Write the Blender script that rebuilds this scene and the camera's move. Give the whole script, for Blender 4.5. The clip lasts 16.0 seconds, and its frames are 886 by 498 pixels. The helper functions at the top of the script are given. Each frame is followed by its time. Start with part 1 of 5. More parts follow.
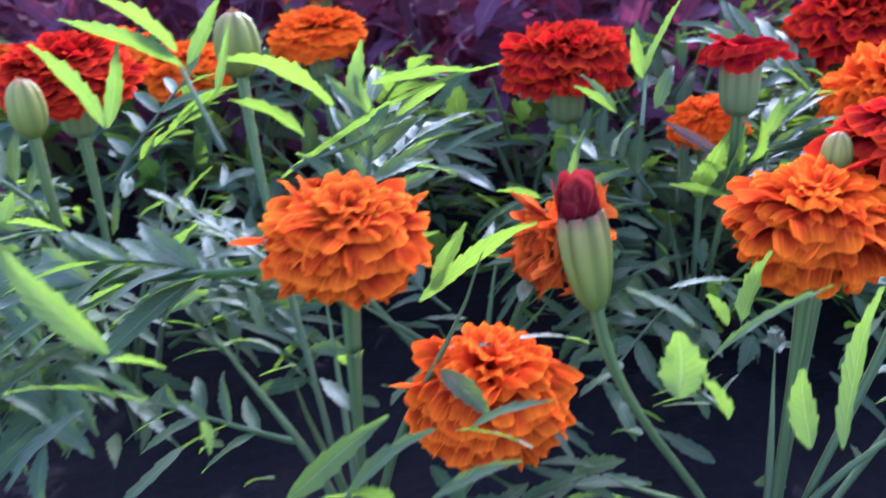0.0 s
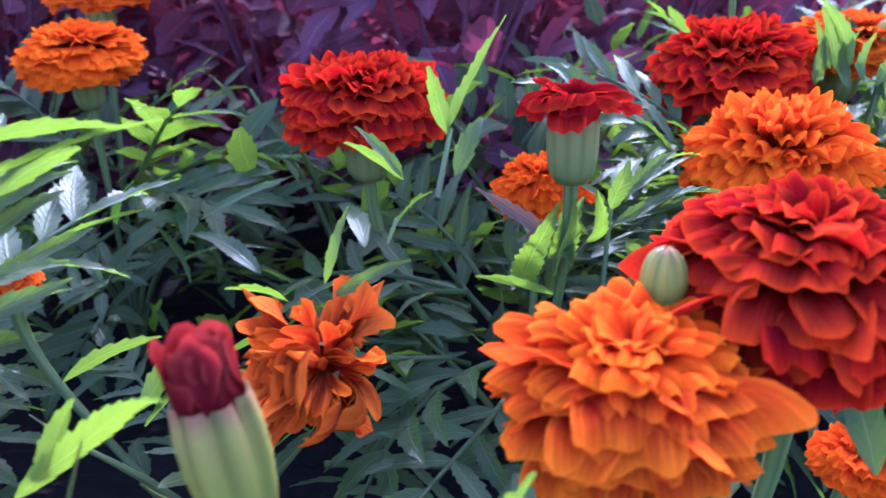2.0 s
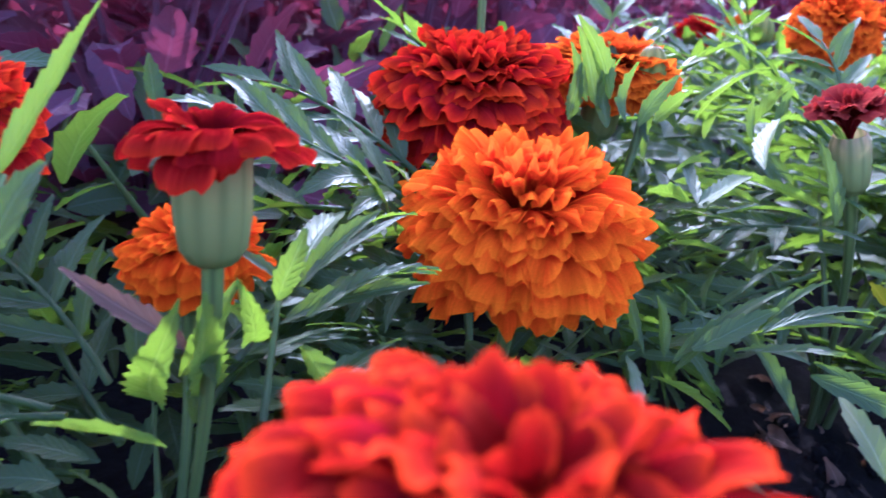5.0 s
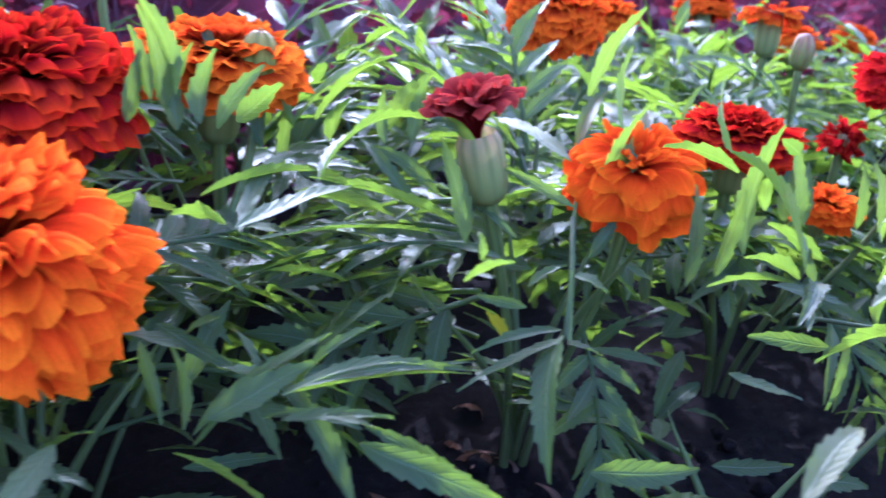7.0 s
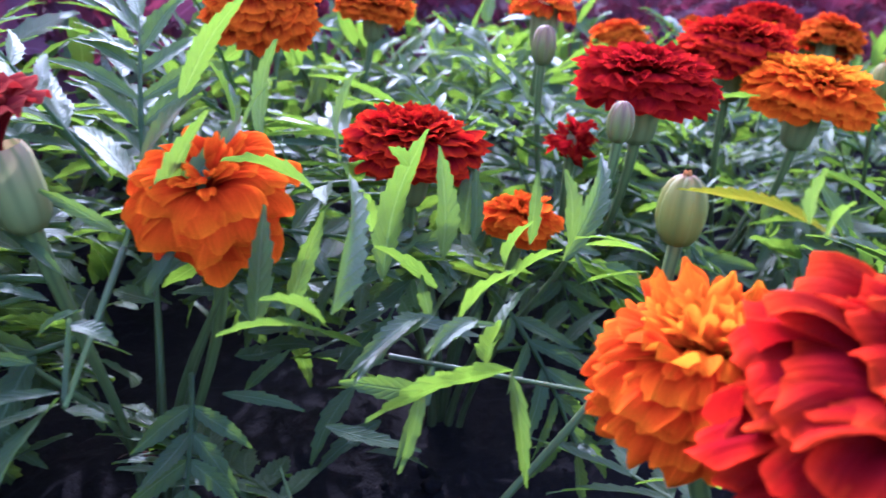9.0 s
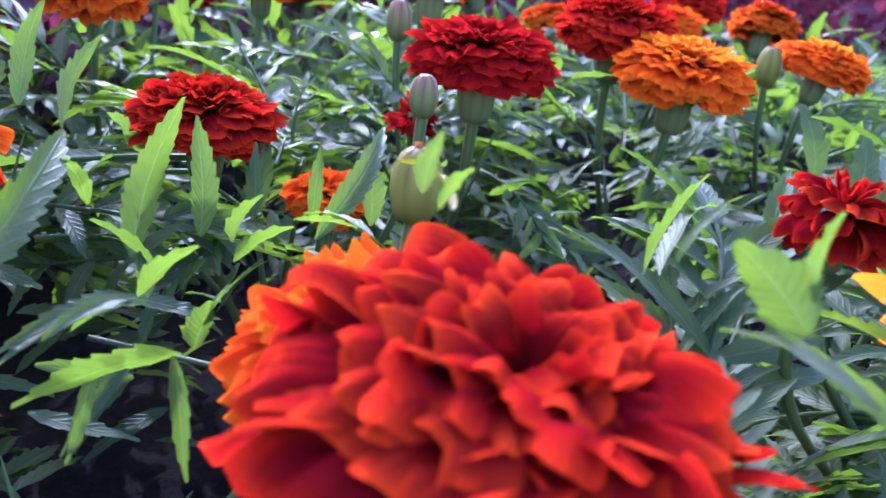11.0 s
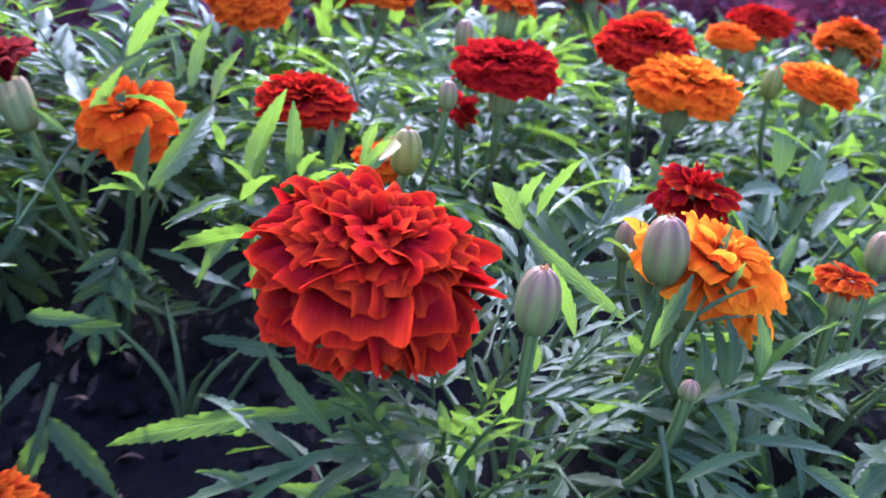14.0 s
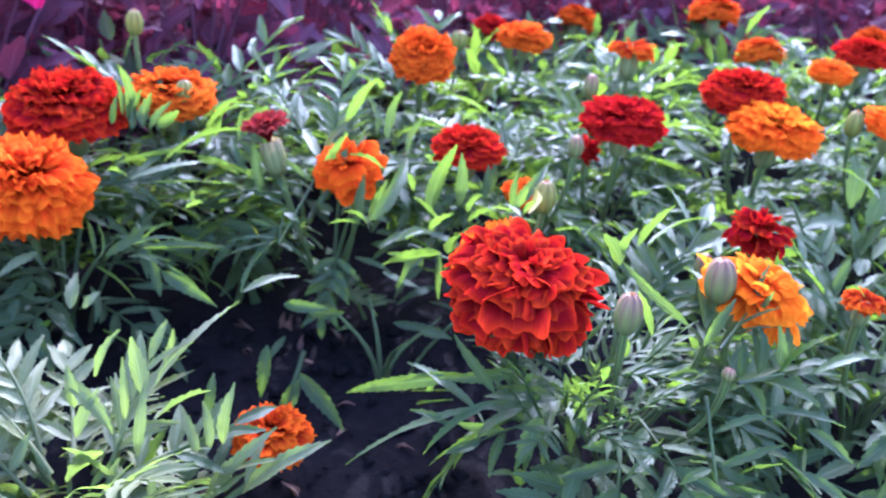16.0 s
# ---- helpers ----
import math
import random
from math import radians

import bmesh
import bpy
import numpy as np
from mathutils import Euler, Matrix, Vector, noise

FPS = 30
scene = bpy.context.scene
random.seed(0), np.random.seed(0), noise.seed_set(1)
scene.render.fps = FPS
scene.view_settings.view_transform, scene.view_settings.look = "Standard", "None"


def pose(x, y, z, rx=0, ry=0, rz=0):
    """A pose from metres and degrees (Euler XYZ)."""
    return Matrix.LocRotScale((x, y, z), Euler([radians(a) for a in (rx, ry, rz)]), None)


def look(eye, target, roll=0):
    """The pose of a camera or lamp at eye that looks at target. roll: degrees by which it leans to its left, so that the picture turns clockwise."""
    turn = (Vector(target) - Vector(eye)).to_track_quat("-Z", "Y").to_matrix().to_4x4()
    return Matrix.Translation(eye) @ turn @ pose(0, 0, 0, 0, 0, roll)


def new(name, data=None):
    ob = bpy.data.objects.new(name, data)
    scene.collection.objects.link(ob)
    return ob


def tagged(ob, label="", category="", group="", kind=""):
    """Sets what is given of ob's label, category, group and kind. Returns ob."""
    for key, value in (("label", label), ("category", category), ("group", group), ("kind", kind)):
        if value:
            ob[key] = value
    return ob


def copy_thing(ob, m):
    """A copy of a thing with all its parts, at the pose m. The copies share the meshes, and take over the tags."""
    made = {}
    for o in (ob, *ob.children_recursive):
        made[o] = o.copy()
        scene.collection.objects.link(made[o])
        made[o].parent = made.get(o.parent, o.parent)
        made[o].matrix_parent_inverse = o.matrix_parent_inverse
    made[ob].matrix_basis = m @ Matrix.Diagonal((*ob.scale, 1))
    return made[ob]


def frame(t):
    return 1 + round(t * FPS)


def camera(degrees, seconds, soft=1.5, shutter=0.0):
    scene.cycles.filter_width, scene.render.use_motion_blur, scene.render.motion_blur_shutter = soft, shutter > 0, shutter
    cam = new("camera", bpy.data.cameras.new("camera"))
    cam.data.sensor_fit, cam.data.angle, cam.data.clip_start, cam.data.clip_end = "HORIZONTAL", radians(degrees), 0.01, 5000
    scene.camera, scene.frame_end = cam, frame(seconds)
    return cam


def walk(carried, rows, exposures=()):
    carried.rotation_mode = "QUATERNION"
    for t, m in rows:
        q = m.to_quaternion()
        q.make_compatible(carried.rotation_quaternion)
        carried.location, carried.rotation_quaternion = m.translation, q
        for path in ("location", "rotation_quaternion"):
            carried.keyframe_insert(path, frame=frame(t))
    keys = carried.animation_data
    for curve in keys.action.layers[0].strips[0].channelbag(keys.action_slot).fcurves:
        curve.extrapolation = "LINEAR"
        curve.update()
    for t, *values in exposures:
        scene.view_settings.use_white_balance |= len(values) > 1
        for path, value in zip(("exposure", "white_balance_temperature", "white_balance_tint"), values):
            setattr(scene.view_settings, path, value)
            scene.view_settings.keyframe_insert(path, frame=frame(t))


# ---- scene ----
cam = camera(54.2, 16.0, soft=1.5, shutter=0.4)
cam.data.dof.use_dof, cam.data.dof.focus_distance, cam.data.dof.aperture_fstop = True, 0.23, 25.0
PATH = [
    (0, (0.045, 0.024, 0.185), (-0.179, 1.867, -0.557), -4.1),
    (0.5, (0.061, 0.057, 0.192), (-0.119, 1.911, -0.535), -3.9),
    (1, (0.071, 0.08, 0.188), (-0.049, 1.942, -0.532), -2.9),
    (1.5, (0.08, 0.099, 0.177), (0.006, 1.967, -0.536), -2.1),
    (2, (0.087, 0.117, 0.174), (0.065, 1.988, -0.533), -1.0),
    (2.5, (0.094, 0.13, 0.166), (0.12, 2.001, -0.541), -0.1),
    (3, (0.1, 0.143, 0.16), (0.169, 2.012, -0.55), 0.5),
    (3.2, (0.104, 0.15, 0.16), (0.194, 2.018, -0.549), 0.9),
    (5.3, (0.135, 0.208, 0.164), (0.652, 2.018, -0.51), 5.1),
    (5.5, (0.143, 0.211, 0.163), (0.681, 2.016, -0.51), 5.1),
    (6, (0.169, 0.218, 0.162), (0.761, 2.007, -0.508), 5.1),
    (6.5, (0.201, 0.225, 0.16), (0.848, 1.995, -0.511), 5.3),
    (7, (0.229, 0.228, 0.162), (0.928, 1.98, -0.503), 5.3),
    (7.5, (0.259, 0.225, 0.16), (0.998, 1.964, -0.497), 5.3),
    (8, (0.283, 0.225, 0.164), (1.07, 1.94, -0.5), 5.4),
    (8.5, (0.306, 0.228, 0.165), (1.134, 1.924, -0.497), 5.5),
    (9, (0.327, 0.231, 0.165), (1.185, 1.914, -0.493), 5.5),
    (9.5, (0.345, 0.232, 0.163), (1.226, 1.901, -0.499), 5.6),
    (10, (0.36, 0.23, 0.162), (1.254, 1.888, -0.508), 5.8),
    (10.2, (0.365, 0.229, 0.162), (1.265, 1.883, -0.514), 6.0),
    (12.3, (0.42, 0.176, 0.171), (1.172, 1.897, -0.515), 7.6),
    (12.5, (0.421, 0.169, 0.173), (1.158, 1.892, -0.524), 7.7),
    (13, (0.417, 0.147, 0.182), (1.098, 1.886, -0.533), 7.7),
    (13.5, (0.407, 0.119, 0.197), (1.015, 1.876, -0.54), 7.7),
    (14, (0.396, 0.082, 0.201), (0.927, 1.855, -0.556), 7.7),
    (14.5, (0.382, 0.043, 0.217), (0.834, 1.827, -0.567), 7.6),
    (15, (0.368, 0.016, 0.23), (0.742, 1.808, -0.574), 7.1),
    (15.5, (0.364, -0.006, 0.247), (0.667, 1.792, -0.573), 6.5),
    (16, (0.36, -0.027, 0.268), (0.61, 1.776, -0.562), 5.7),
]
EXPOSURES = [(0.0, 1.72, 4600, 26), (3.0, 1.72, 4600, 26), (5.5, 1.68, 4600, 26), (7.5, 1.80, 4600, 26), (10.0, 1.35, 4600, 26), (12.5, 1.35, 4600, 26), (16.0, 1.92, 4600, 26)]
walk(cam, [(t, look(eye, target, roll)) for t, eye, target, roll in PATH], EXPOSURES)


# ---------------------------------------------------------------- light
SUN_ELEVATION, SUN_AZIMUTH = 33.0, 8.0          # degrees; azimuth from +y towards +x
world = bpy.data.worlds.new("sky")
scene.world = world
world.use_nodes = True
sky = world.node_tree.nodes.new("ShaderNodeTexSky")
sky.sky_type = "NISHITA"
sky.sun_disc = False
sky.dust_density, sky.ozone_density = 3.0, 0.9          # a hazy summer sky
sky.sun_elevation = radians(SUN_ELEVATION)
sky.sun_rotation = radians(SUN_AZIMUTH)
world.node_tree.links.new(sky.outputs[0], world.node_tree.nodes["Background"].inputs[0])
world.node_tree.nodes["Background"].inputs[1].default_value = 0.40
sun = new("sun", bpy.data.lights.new("sun", "SUN"))
sun.data.energy, sun.data.angle, sun.data.color = 2.8, radians(0.6), (1.0, 0.96, 0.90)
e, a = radians(SUN_ELEVATION), radians(SUN_AZIMUTH)
sun.matrix_world = look((10 * math.cos(e) * math.sin(a), 10 * math.cos(e) * math.cos(a), 10 * math.sin(e)), (0, 0, 0))


# ---------------------------------------------------------------- materials
def material(name):
    m = bpy.data.materials.new(name)
    m.use_nodes = True
    t = m.node_tree
    t.nodes.clear()
    return m, t.nodes, t.links


def node(nodes, kind, **inputs):
    n = nodes.new(kind)
    for key, value in inputs.items():
        n.inputs[key].default_value = value
    return n


def mixed(nodes, links, factor, a, b, blend="MIX"):
    n = nodes.new("ShaderNodeMix")
    n.data_type, n.blend_type = "RGBA", blend
    for slot, value in ((0, factor), (6, a), (7, b)):
        if isinstance(value, bpy.types.NodeSocket):
            links.new(value, n.inputs[slot])
        else:
            n.inputs[slot].default_value = value if slot == 0 else (*value, 1)
    return n.outputs[2]


def maths(nodes, links, op, a, b=0.0, c=0.0):
    n = nodes.new("ShaderNodeMath")
    n.operation = op
    for slot, value in enumerate((a, b, c)):
        if isinstance(value, bpy.types.NodeSocket):
            links.new(value, n.inputs[slot])
        else:
            n.inputs[slot].default_value = value
    return n.outputs[0]


def ramp(nodes, links, value, stops):
    n = nodes.new("ShaderNodeValToRGB")
    while len(n.color_ramp.elements) < len(stops):
        n.color_ramp.elements.new(0.5)
    for el, (at, col) in zip(n.color_ramp.elements, stops):
        el.position, el.color = at, (*col, 1)
    links.new(value, n.inputs[0])
    return n.outputs[0]


def uv_of(nodes, links):
    tc = nodes.new("ShaderNodeTexCoord")
    sep = nodes.new("ShaderNodeSeparateXYZ")
    links.new(tc.outputs["UV"], sep.inputs[0])
    return tc, sep.outputs[0], sep.outputs[1]


def noise_of(nodes, links, vector, scale, detail=3.0, rough=0.55):
    n = node(nodes, "ShaderNodeTexNoise", Scale=scale, Detail=detail, Roughness=rough)
    links.new(vector, n.inputs["Vector"])
    return n.outputs[0]


def thin_shader(nodes, links, colour, through_colour, share, rough, spec, height, bump):
    """A leaf or petal: glossy skin over a body that lets part of the light through."""
    out = nodes.new("ShaderNodeOutputMaterial")
    p = node(nodes, "ShaderNodeBsdfPrincipled", Roughness=rough)
    p.inputs["Specular IOR Level"].default_value = spec
    links.new(colour, p.inputs["Base Color"])
    t = nodes.new("ShaderNodeBsdfTranslucent")
    links.new(through_colour, t.inputs["Color"])
    b = node(nodes, "ShaderNodeBump", Strength=bump, Distance=0.0006)
    links.new(height, b.inputs["Height"])
    links.new(b.outputs[0], p.inputs["Normal"])
    links.new(b.outputs[0], t.inputs["Normal"])
    mix = nodes.new("ShaderNodeMixShader")
    mix.inputs[0].default_value = share
    links.new(p.outputs[0], mix.inputs[1])
    links.new(t.outputs[0], mix.inputs[2])
    links.new(mix.outputs[0], out.inputs[0])
    return p


def petal_material(name, heart, body, rim, glow, share=0.38, edge=11.0, streaked=0.25):
    """Petals: darker towards the claw, which also paints in the shade between them, lighter along the ruffled rim, with
    fine lengthwise streaks.
    """
    m, n, l = material(name)
    tc, u, v = uv_of(n, l)
    side = maths(n, l, "ABSOLUTE", maths(n, l, "MULTIPLY_ADD", u, 2.0, -1.0))
    rimness = maths(n, l, "MAXIMUM", maths(n, l, "MULTIPLY", maths(n, l, "POWER", side, 9.0), v), maths(n, l, "POWER", v, edge))
    mapping = n.new("ShaderNodeMapping")
    mapping.inputs["Scale"].default_value = (26, 2.2, 1)
    l.new(tc.outputs["UV"], mapping.inputs[0])
    info = n.new("ShaderNodeObjectInfo")
    comb = n.new("ShaderNodeCombineXYZ")
    l.new(maths(n, l, "MULTIPLY", info.outputs["Random"], 37.0), comb.inputs[0])
    l.new(comb.outputs[0], mapping.inputs["Location"])
    streak = noise_of(n, l, mapping.outputs[0], 1.0, 3)
    patch = noise_of(n, l, tc.outputs["Object"], 90.0, 2)
    # own dark claw colour, deepened to paint shade inside the head
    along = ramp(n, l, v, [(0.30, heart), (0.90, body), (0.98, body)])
    flame = maths(n, l, "MINIMUM", maths(n, l, "MAXIMUM", maths(n, l, "MULTIPLY_ADD", streak, 5.0, -2.5), 0.0), 1.0)
    along = mixed(n, l, maths(n, l, "MULTIPLY", maths(n, l, "MULTIPLY", flame, v), streaked), along, rim)
    rim_c = mixed(n, l, maths(n, l, "MULTIPLY", rimness, 0.9), along, rim)
    dark = n.new("ShaderNodeMapRange")
    dark.inputs["From Min"].default_value, dark.inputs["From Max"].default_value = 0.3, 0.7
    dark.inputs["To Min"].default_value, dark.inputs["To Max"].default_value = 0.62, 1.15
    l.new(maths(n, l, "MULTIPLY_ADD", patch, 0.5, maths(n, l, "MULTIPLY", streak, 0.5)), dark.inputs[0])
    vm = n.new("ShaderNodeVectorMath")
    vm.operation = "SCALE"
    l.new(rim_c, vm.inputs[0])
    l.new(dark.outputs[0], vm.inputs["Scale"])
    hsv = node(n, "ShaderNodeHueSaturation")
    l.new(vm.outputs[0], hsv.inputs["Color"])
    l.new(maths(n, l, "MULTIPLY_ADD", info.outputs["Random"], 0.006, 0.498), hsv.inputs["Hue"])
    through_c = mixed(n, l, 0.6, hsv.outputs[0], glow)
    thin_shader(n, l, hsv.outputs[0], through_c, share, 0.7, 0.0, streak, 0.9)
    return m


def leaf_material(name, dark, light, glow, share=0.4, rough=0.42, spec=0.5):
    """Marigold foliage: dull blue-green skin, pale midrib and side veins, bright where the sun comes through."""
    m, n, l = material(name)
    tc, u, v = uv_of(n, l)
    info = n.new("ShaderNodeObjectInfo")
    geo = n.new("ShaderNodeNewGeometry")
    mid = maths(n, l, "ABSOLUTE", maths(n, l, "MULTIPLY_ADD", u, 2.0, -1.0))
    rib = maths(n, l, "SUBTRACT", 1.0, maths(n, l, "MINIMUM", maths(n, l, "MULTIPLY", mid, 9.0), 1.0))
    # side veins run forward from the midrib
    phase = maths(n, l, "MULTIPLY_ADD", v, 60.0, maths(n, l, "MULTIPLY", mid, -11.0))
    vein = maths(n, l, "POWER", maths(n, l, "MULTIPLY_ADD", maths(n, l, "SINE", phase), 0.5, 0.5), 6.0)
    blotch = noise_of(n, l, tc.outputs["Object"], 160.0, 4)
    grain = noise_of(n, l, tc.outputs["Object"], 900.0, 2)
    r = maths(n, l, "FRACT", maths(n, l, "ADD", info.outputs["Random"], geo.outputs["Random Per Island"]))
    mixv = maths(n, l, "MULTIPLY_ADD", r, 0.55, maths(n, l, "MULTIPLY", blotch, 0.45))
    base = mixed(n, l, mixv, dark, light)
    pale = tuple(min(1, 1.5 * c + 0.03) for c in light)
    base = mixed(n, l, maths(n, l, "MULTIPLY", rib, 0.8), base, pale)
    base = mixed(n, l, maths(n, l, "MULTIPLY", maths(n, l, "MULTIPLY", vein, blotch), 0.22), base, pale)
    through_c = mixed(n, l, maths(n, l, "MULTIPLY_ADD", blotch, 0.3, 0.55), base, glow)
    through_c = mixed(n, l, maths(n, l, "MULTIPLY_ADD", vein, 0.16, maths(n, l, "MULTIPLY", maths(n, l, "MULTIPLY", r, blotch), 1.0)), through_c, tuple(0.35 * c for c in glow))
    height = maths(n, l, "ADD", maths(n, l, "MULTIPLY_ADD", vein, -0.45, maths(n, l, "MULTIPLY", rib, -1.0)), maths(n, l, "MULTIPLY_ADD", grain, 0.5, maths(n, l, "MULTIPLY", blotch, 1.6)))
    p = thin_shader(n, l, base, through_c, share, rough, spec, height, 0.45)
    l.new(maths(n, l, "MULTIPLY_ADD", blotch, 0.3, rough - 0.15), p.inputs["Roughness"])
    return m


def skin_material(name, stops, rough=0.5, ribs=8, share=0.12, spec=0.4, groove=None):
    """Buds, cups and stems: a colour that changes along the length, with faint ribs and mottling."""
    m, n, l = material(name)
    tc, u, v = uv_of(n, l)
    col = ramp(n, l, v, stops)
    rib = maths(n, l, "MULTIPLY_ADD", maths(n, l, "SINE", maths(n, l, "MULTIPLY", u, 2 * math.pi * ribs)), 0.5, 0.5)
    blotch = noise_of(n, l, tc.outputs["Object"], 260.0, 4)
    col = mixed(n, l, maths(n, l, "MULTIPLY", maths(n, l, "POWER", rib, 2.0), maths(n, l, "MULTIPLY_ADD", v, 0.7, 0.12)), col, groove or tuple(0.7 * c for c in stops[1][1]))
    col = mixed(n, l, maths(n, l, "MULTIPLY", blotch, 0.35), col, tuple(min(1, 1.5 * c + 0.02) for c in stops[0][1]))
    thin_shader(n, l, col, col, share, rough, spec, blotch, 0.25)
    return m


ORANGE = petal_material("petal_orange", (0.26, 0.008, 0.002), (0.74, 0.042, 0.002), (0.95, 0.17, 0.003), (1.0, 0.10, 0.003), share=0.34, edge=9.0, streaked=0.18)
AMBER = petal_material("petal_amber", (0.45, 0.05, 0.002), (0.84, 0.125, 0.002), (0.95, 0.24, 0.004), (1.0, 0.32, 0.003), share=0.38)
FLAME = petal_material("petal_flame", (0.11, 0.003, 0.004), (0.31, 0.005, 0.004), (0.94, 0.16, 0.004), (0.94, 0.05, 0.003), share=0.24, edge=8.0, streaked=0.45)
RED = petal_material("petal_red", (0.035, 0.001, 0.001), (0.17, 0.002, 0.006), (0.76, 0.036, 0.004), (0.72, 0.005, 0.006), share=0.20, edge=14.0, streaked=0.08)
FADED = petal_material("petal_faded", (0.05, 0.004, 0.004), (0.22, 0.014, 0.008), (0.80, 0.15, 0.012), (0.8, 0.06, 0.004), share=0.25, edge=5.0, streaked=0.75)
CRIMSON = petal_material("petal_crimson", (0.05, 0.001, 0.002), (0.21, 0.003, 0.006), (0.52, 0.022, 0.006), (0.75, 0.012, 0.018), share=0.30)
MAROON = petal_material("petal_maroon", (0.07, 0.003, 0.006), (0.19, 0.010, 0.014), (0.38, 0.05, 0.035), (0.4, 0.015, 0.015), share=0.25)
MAGENTA = petal_material("petal_magenta", (0.26, 0.006, 0.06), (0.58, 0.014, 0.11), (0.66, 0.03, 0.16), (1.0, 0.03, 0.2), share=0.5)
LEAF = leaf_material("marigold_leaf", (0.024, 0.034, 0.016), (0.080, 0.098, 0.038), (0.34, 0.53, 0.02), spec=0.15, rough=0.48, share=0.36)
# plant B's paler leaf, with the sun's sheen also put into its colour
LEAF_PALE_SHEEN = leaf_material("pale_sheen_marigold_leaf", (0.080, 0.080, 0.034), (0.180, 0.178, 0.078), (0.38, 0.54, 0.04), spec=0.22, rough=0.45, share=0.42)
LEAF_YELLOW = leaf_material("yellowing_leaf", (0.10, 0.12, 0.006), (0.20, 0.17, 0.008), (0.5, 0.44, 0.012), spec=0.1)
LEAF_DRY = leaf_material("withered_leaf", (0.07, 0.035, 0.026), (0.16, 0.085, 0.06), (0.3, 0.14, 0.07), share=0.2, spec=0.08, rough=0.7)
BUD_TIP = leaf_material("dry_bud_tip", (0.22, 0.09, 0.03), (0.42, 0.20, 0.07), (0.5, 0.2, 0.06), share=0.25, spec=0.08, rough=0.7)
LEAF_PURPLE = leaf_material("purple_leaf", (0.080, 0.038, 0.054), (0.145, 0.052, 0.076), (0.36, 0.045, 0.10), share=0.34, rough=0.75, spec=0.05)
CUP = skin_material("green_cup", [(0.0, (0.10, 0.13, 0.035)), (0.6, (0.26, 0.24, 0.075)), (1.0, (0.36, 0.20, 0.11))], ribs=10, share=0.3, spec=0.12, groove=(0.10, 0.10, 0.03))
BUD_GREEN = skin_material("bud_green", [(0.0, (0.09, 0.12, 0.015)), (0.45, (0.30, 0.26, 0.045)), (0.72, (0.40, 0.27, 0.07)), (0.9, (0.34, 0.10, 0.06))], ribs=7, share=0.3, spec=0.12, groove=(0.07, 0.08, 0.015))
BUD_PURPLE = skin_material("bud_purple", [(0.0, (0.06, 0.10, 0.02)), (0.35, (0.21, 0.19, 0.045)), (0.65, (0.36, 0.18, 0.085)), (1.0, (0.40, 0.13, 0.09))], ribs=7, share=0.2, spec=0.12, groove=(0.14, 0.03, 0.05))
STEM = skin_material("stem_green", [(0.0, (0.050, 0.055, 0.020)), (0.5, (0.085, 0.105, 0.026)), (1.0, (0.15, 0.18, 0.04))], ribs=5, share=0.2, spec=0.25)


def soil_material():
    m, n, l = material("dark_soil")
    tc = n.new("ShaderNodeTexCoord")
    coarse = noise_of(n, l, tc.outputs["Object"], 35.0, 6, 0.6)
    fine = noise_of(n, l, tc.outputs["Object"], 260.0, 6, 0.7)
    col = ramp(n, l, fine, [(0.3, (0.006, 0.004, 0.005)), (0.6, (0.015, 0.011, 0.011)), (0.8, (0.060, 0.042, 0.036))])
    col = mixed(n, l, coarse, col, (0.012, 0.009, 0.010))
    p = node(n, "ShaderNodeBsdfPrincipled", Roughness=1.0)
    p.inputs["Specular IOR Level"].default_value = 0.05
    l.new(col, p.inputs["Base Color"])
    b = node(n, "ShaderNodeBump", Strength=0.9, Distance=0.004)
    l.new(maths(n, l, "ADD", coarse, fine), b.inputs["Height"])
    l.new(b.outputs[0], p.inputs["Normal"])
    out = n.new("ShaderNodeOutputMaterial")
    l.new(p.outputs[0], out.inputs[0])
    return m


SOIL = soil_material()


# ---------------------------------------------------------------- mesh helpers
class Sheet:
    """Gathers vertices, faces, UVs and material slots of one mesh."""

    def __init__(self):
        self.v, self.f, self.uv, self.mi = [], [], [], []

    def grid(self, pts, uvs, slot=0, wrap=False):
        """pts: rows x columns x 3; uvs the same x 2. wrap closes each row into a ring."""
        r, c = pts.shape[:2]
        o = len(self.v)
        self.v.extend(map(tuple, pts.reshape(-1, 3)))
        for i in range(r - 1):
            for j in range(c - (0 if wrap else 1)):
                k = (j + 1) % c
                self.f.append((o + i * c + j, o + i * c + k, o + (i + 1) * c + k, o + (i + 1) * c + j))
                u1 = 1.0 if wrap and k == 0 else uvs[i, k, 0]
                self.uv.extend(((uvs[i, j, 0], uvs[i, j, 1]), (u1, uvs[i, k, 1]), (u1, uvs[i + 1, k, 1]), (uvs[i + 1, j, 0], uvs[i + 1, j, 1])))
                self.mi.append(slot)

    def mesh(self, name, materials):
        me = bpy.data.meshes.new(name)
        me.from_pydata(self.v, [], self.f)
        layer = me.uv_layers.new(name="UVMap")
        layer.data.foreach_set("uv", np.array(self.uv, "f").ravel())
        for m in materials:
            me.materials.append(m)
        me.polygons.foreach_set("material_index", self.mi)
        me.polygons.foreach_set("use_smooth", [True] * len(me.polygons))
        me.update()
        return me


def put(pts, m):
    mm = np.array(m)
    return pts @ mm[:3, :3].T + mm[:3, 3]


def rot_to(axis, spin=0.0):
    """The turn that carries z onto axis, after a spin about z."""
    q = Vector((0, 0, 1)).rotation_difference(Vector(axis).normalized())
    return q.to_matrix().to_4x4() @ Matrix.Rotation(spin, 4, "Z")


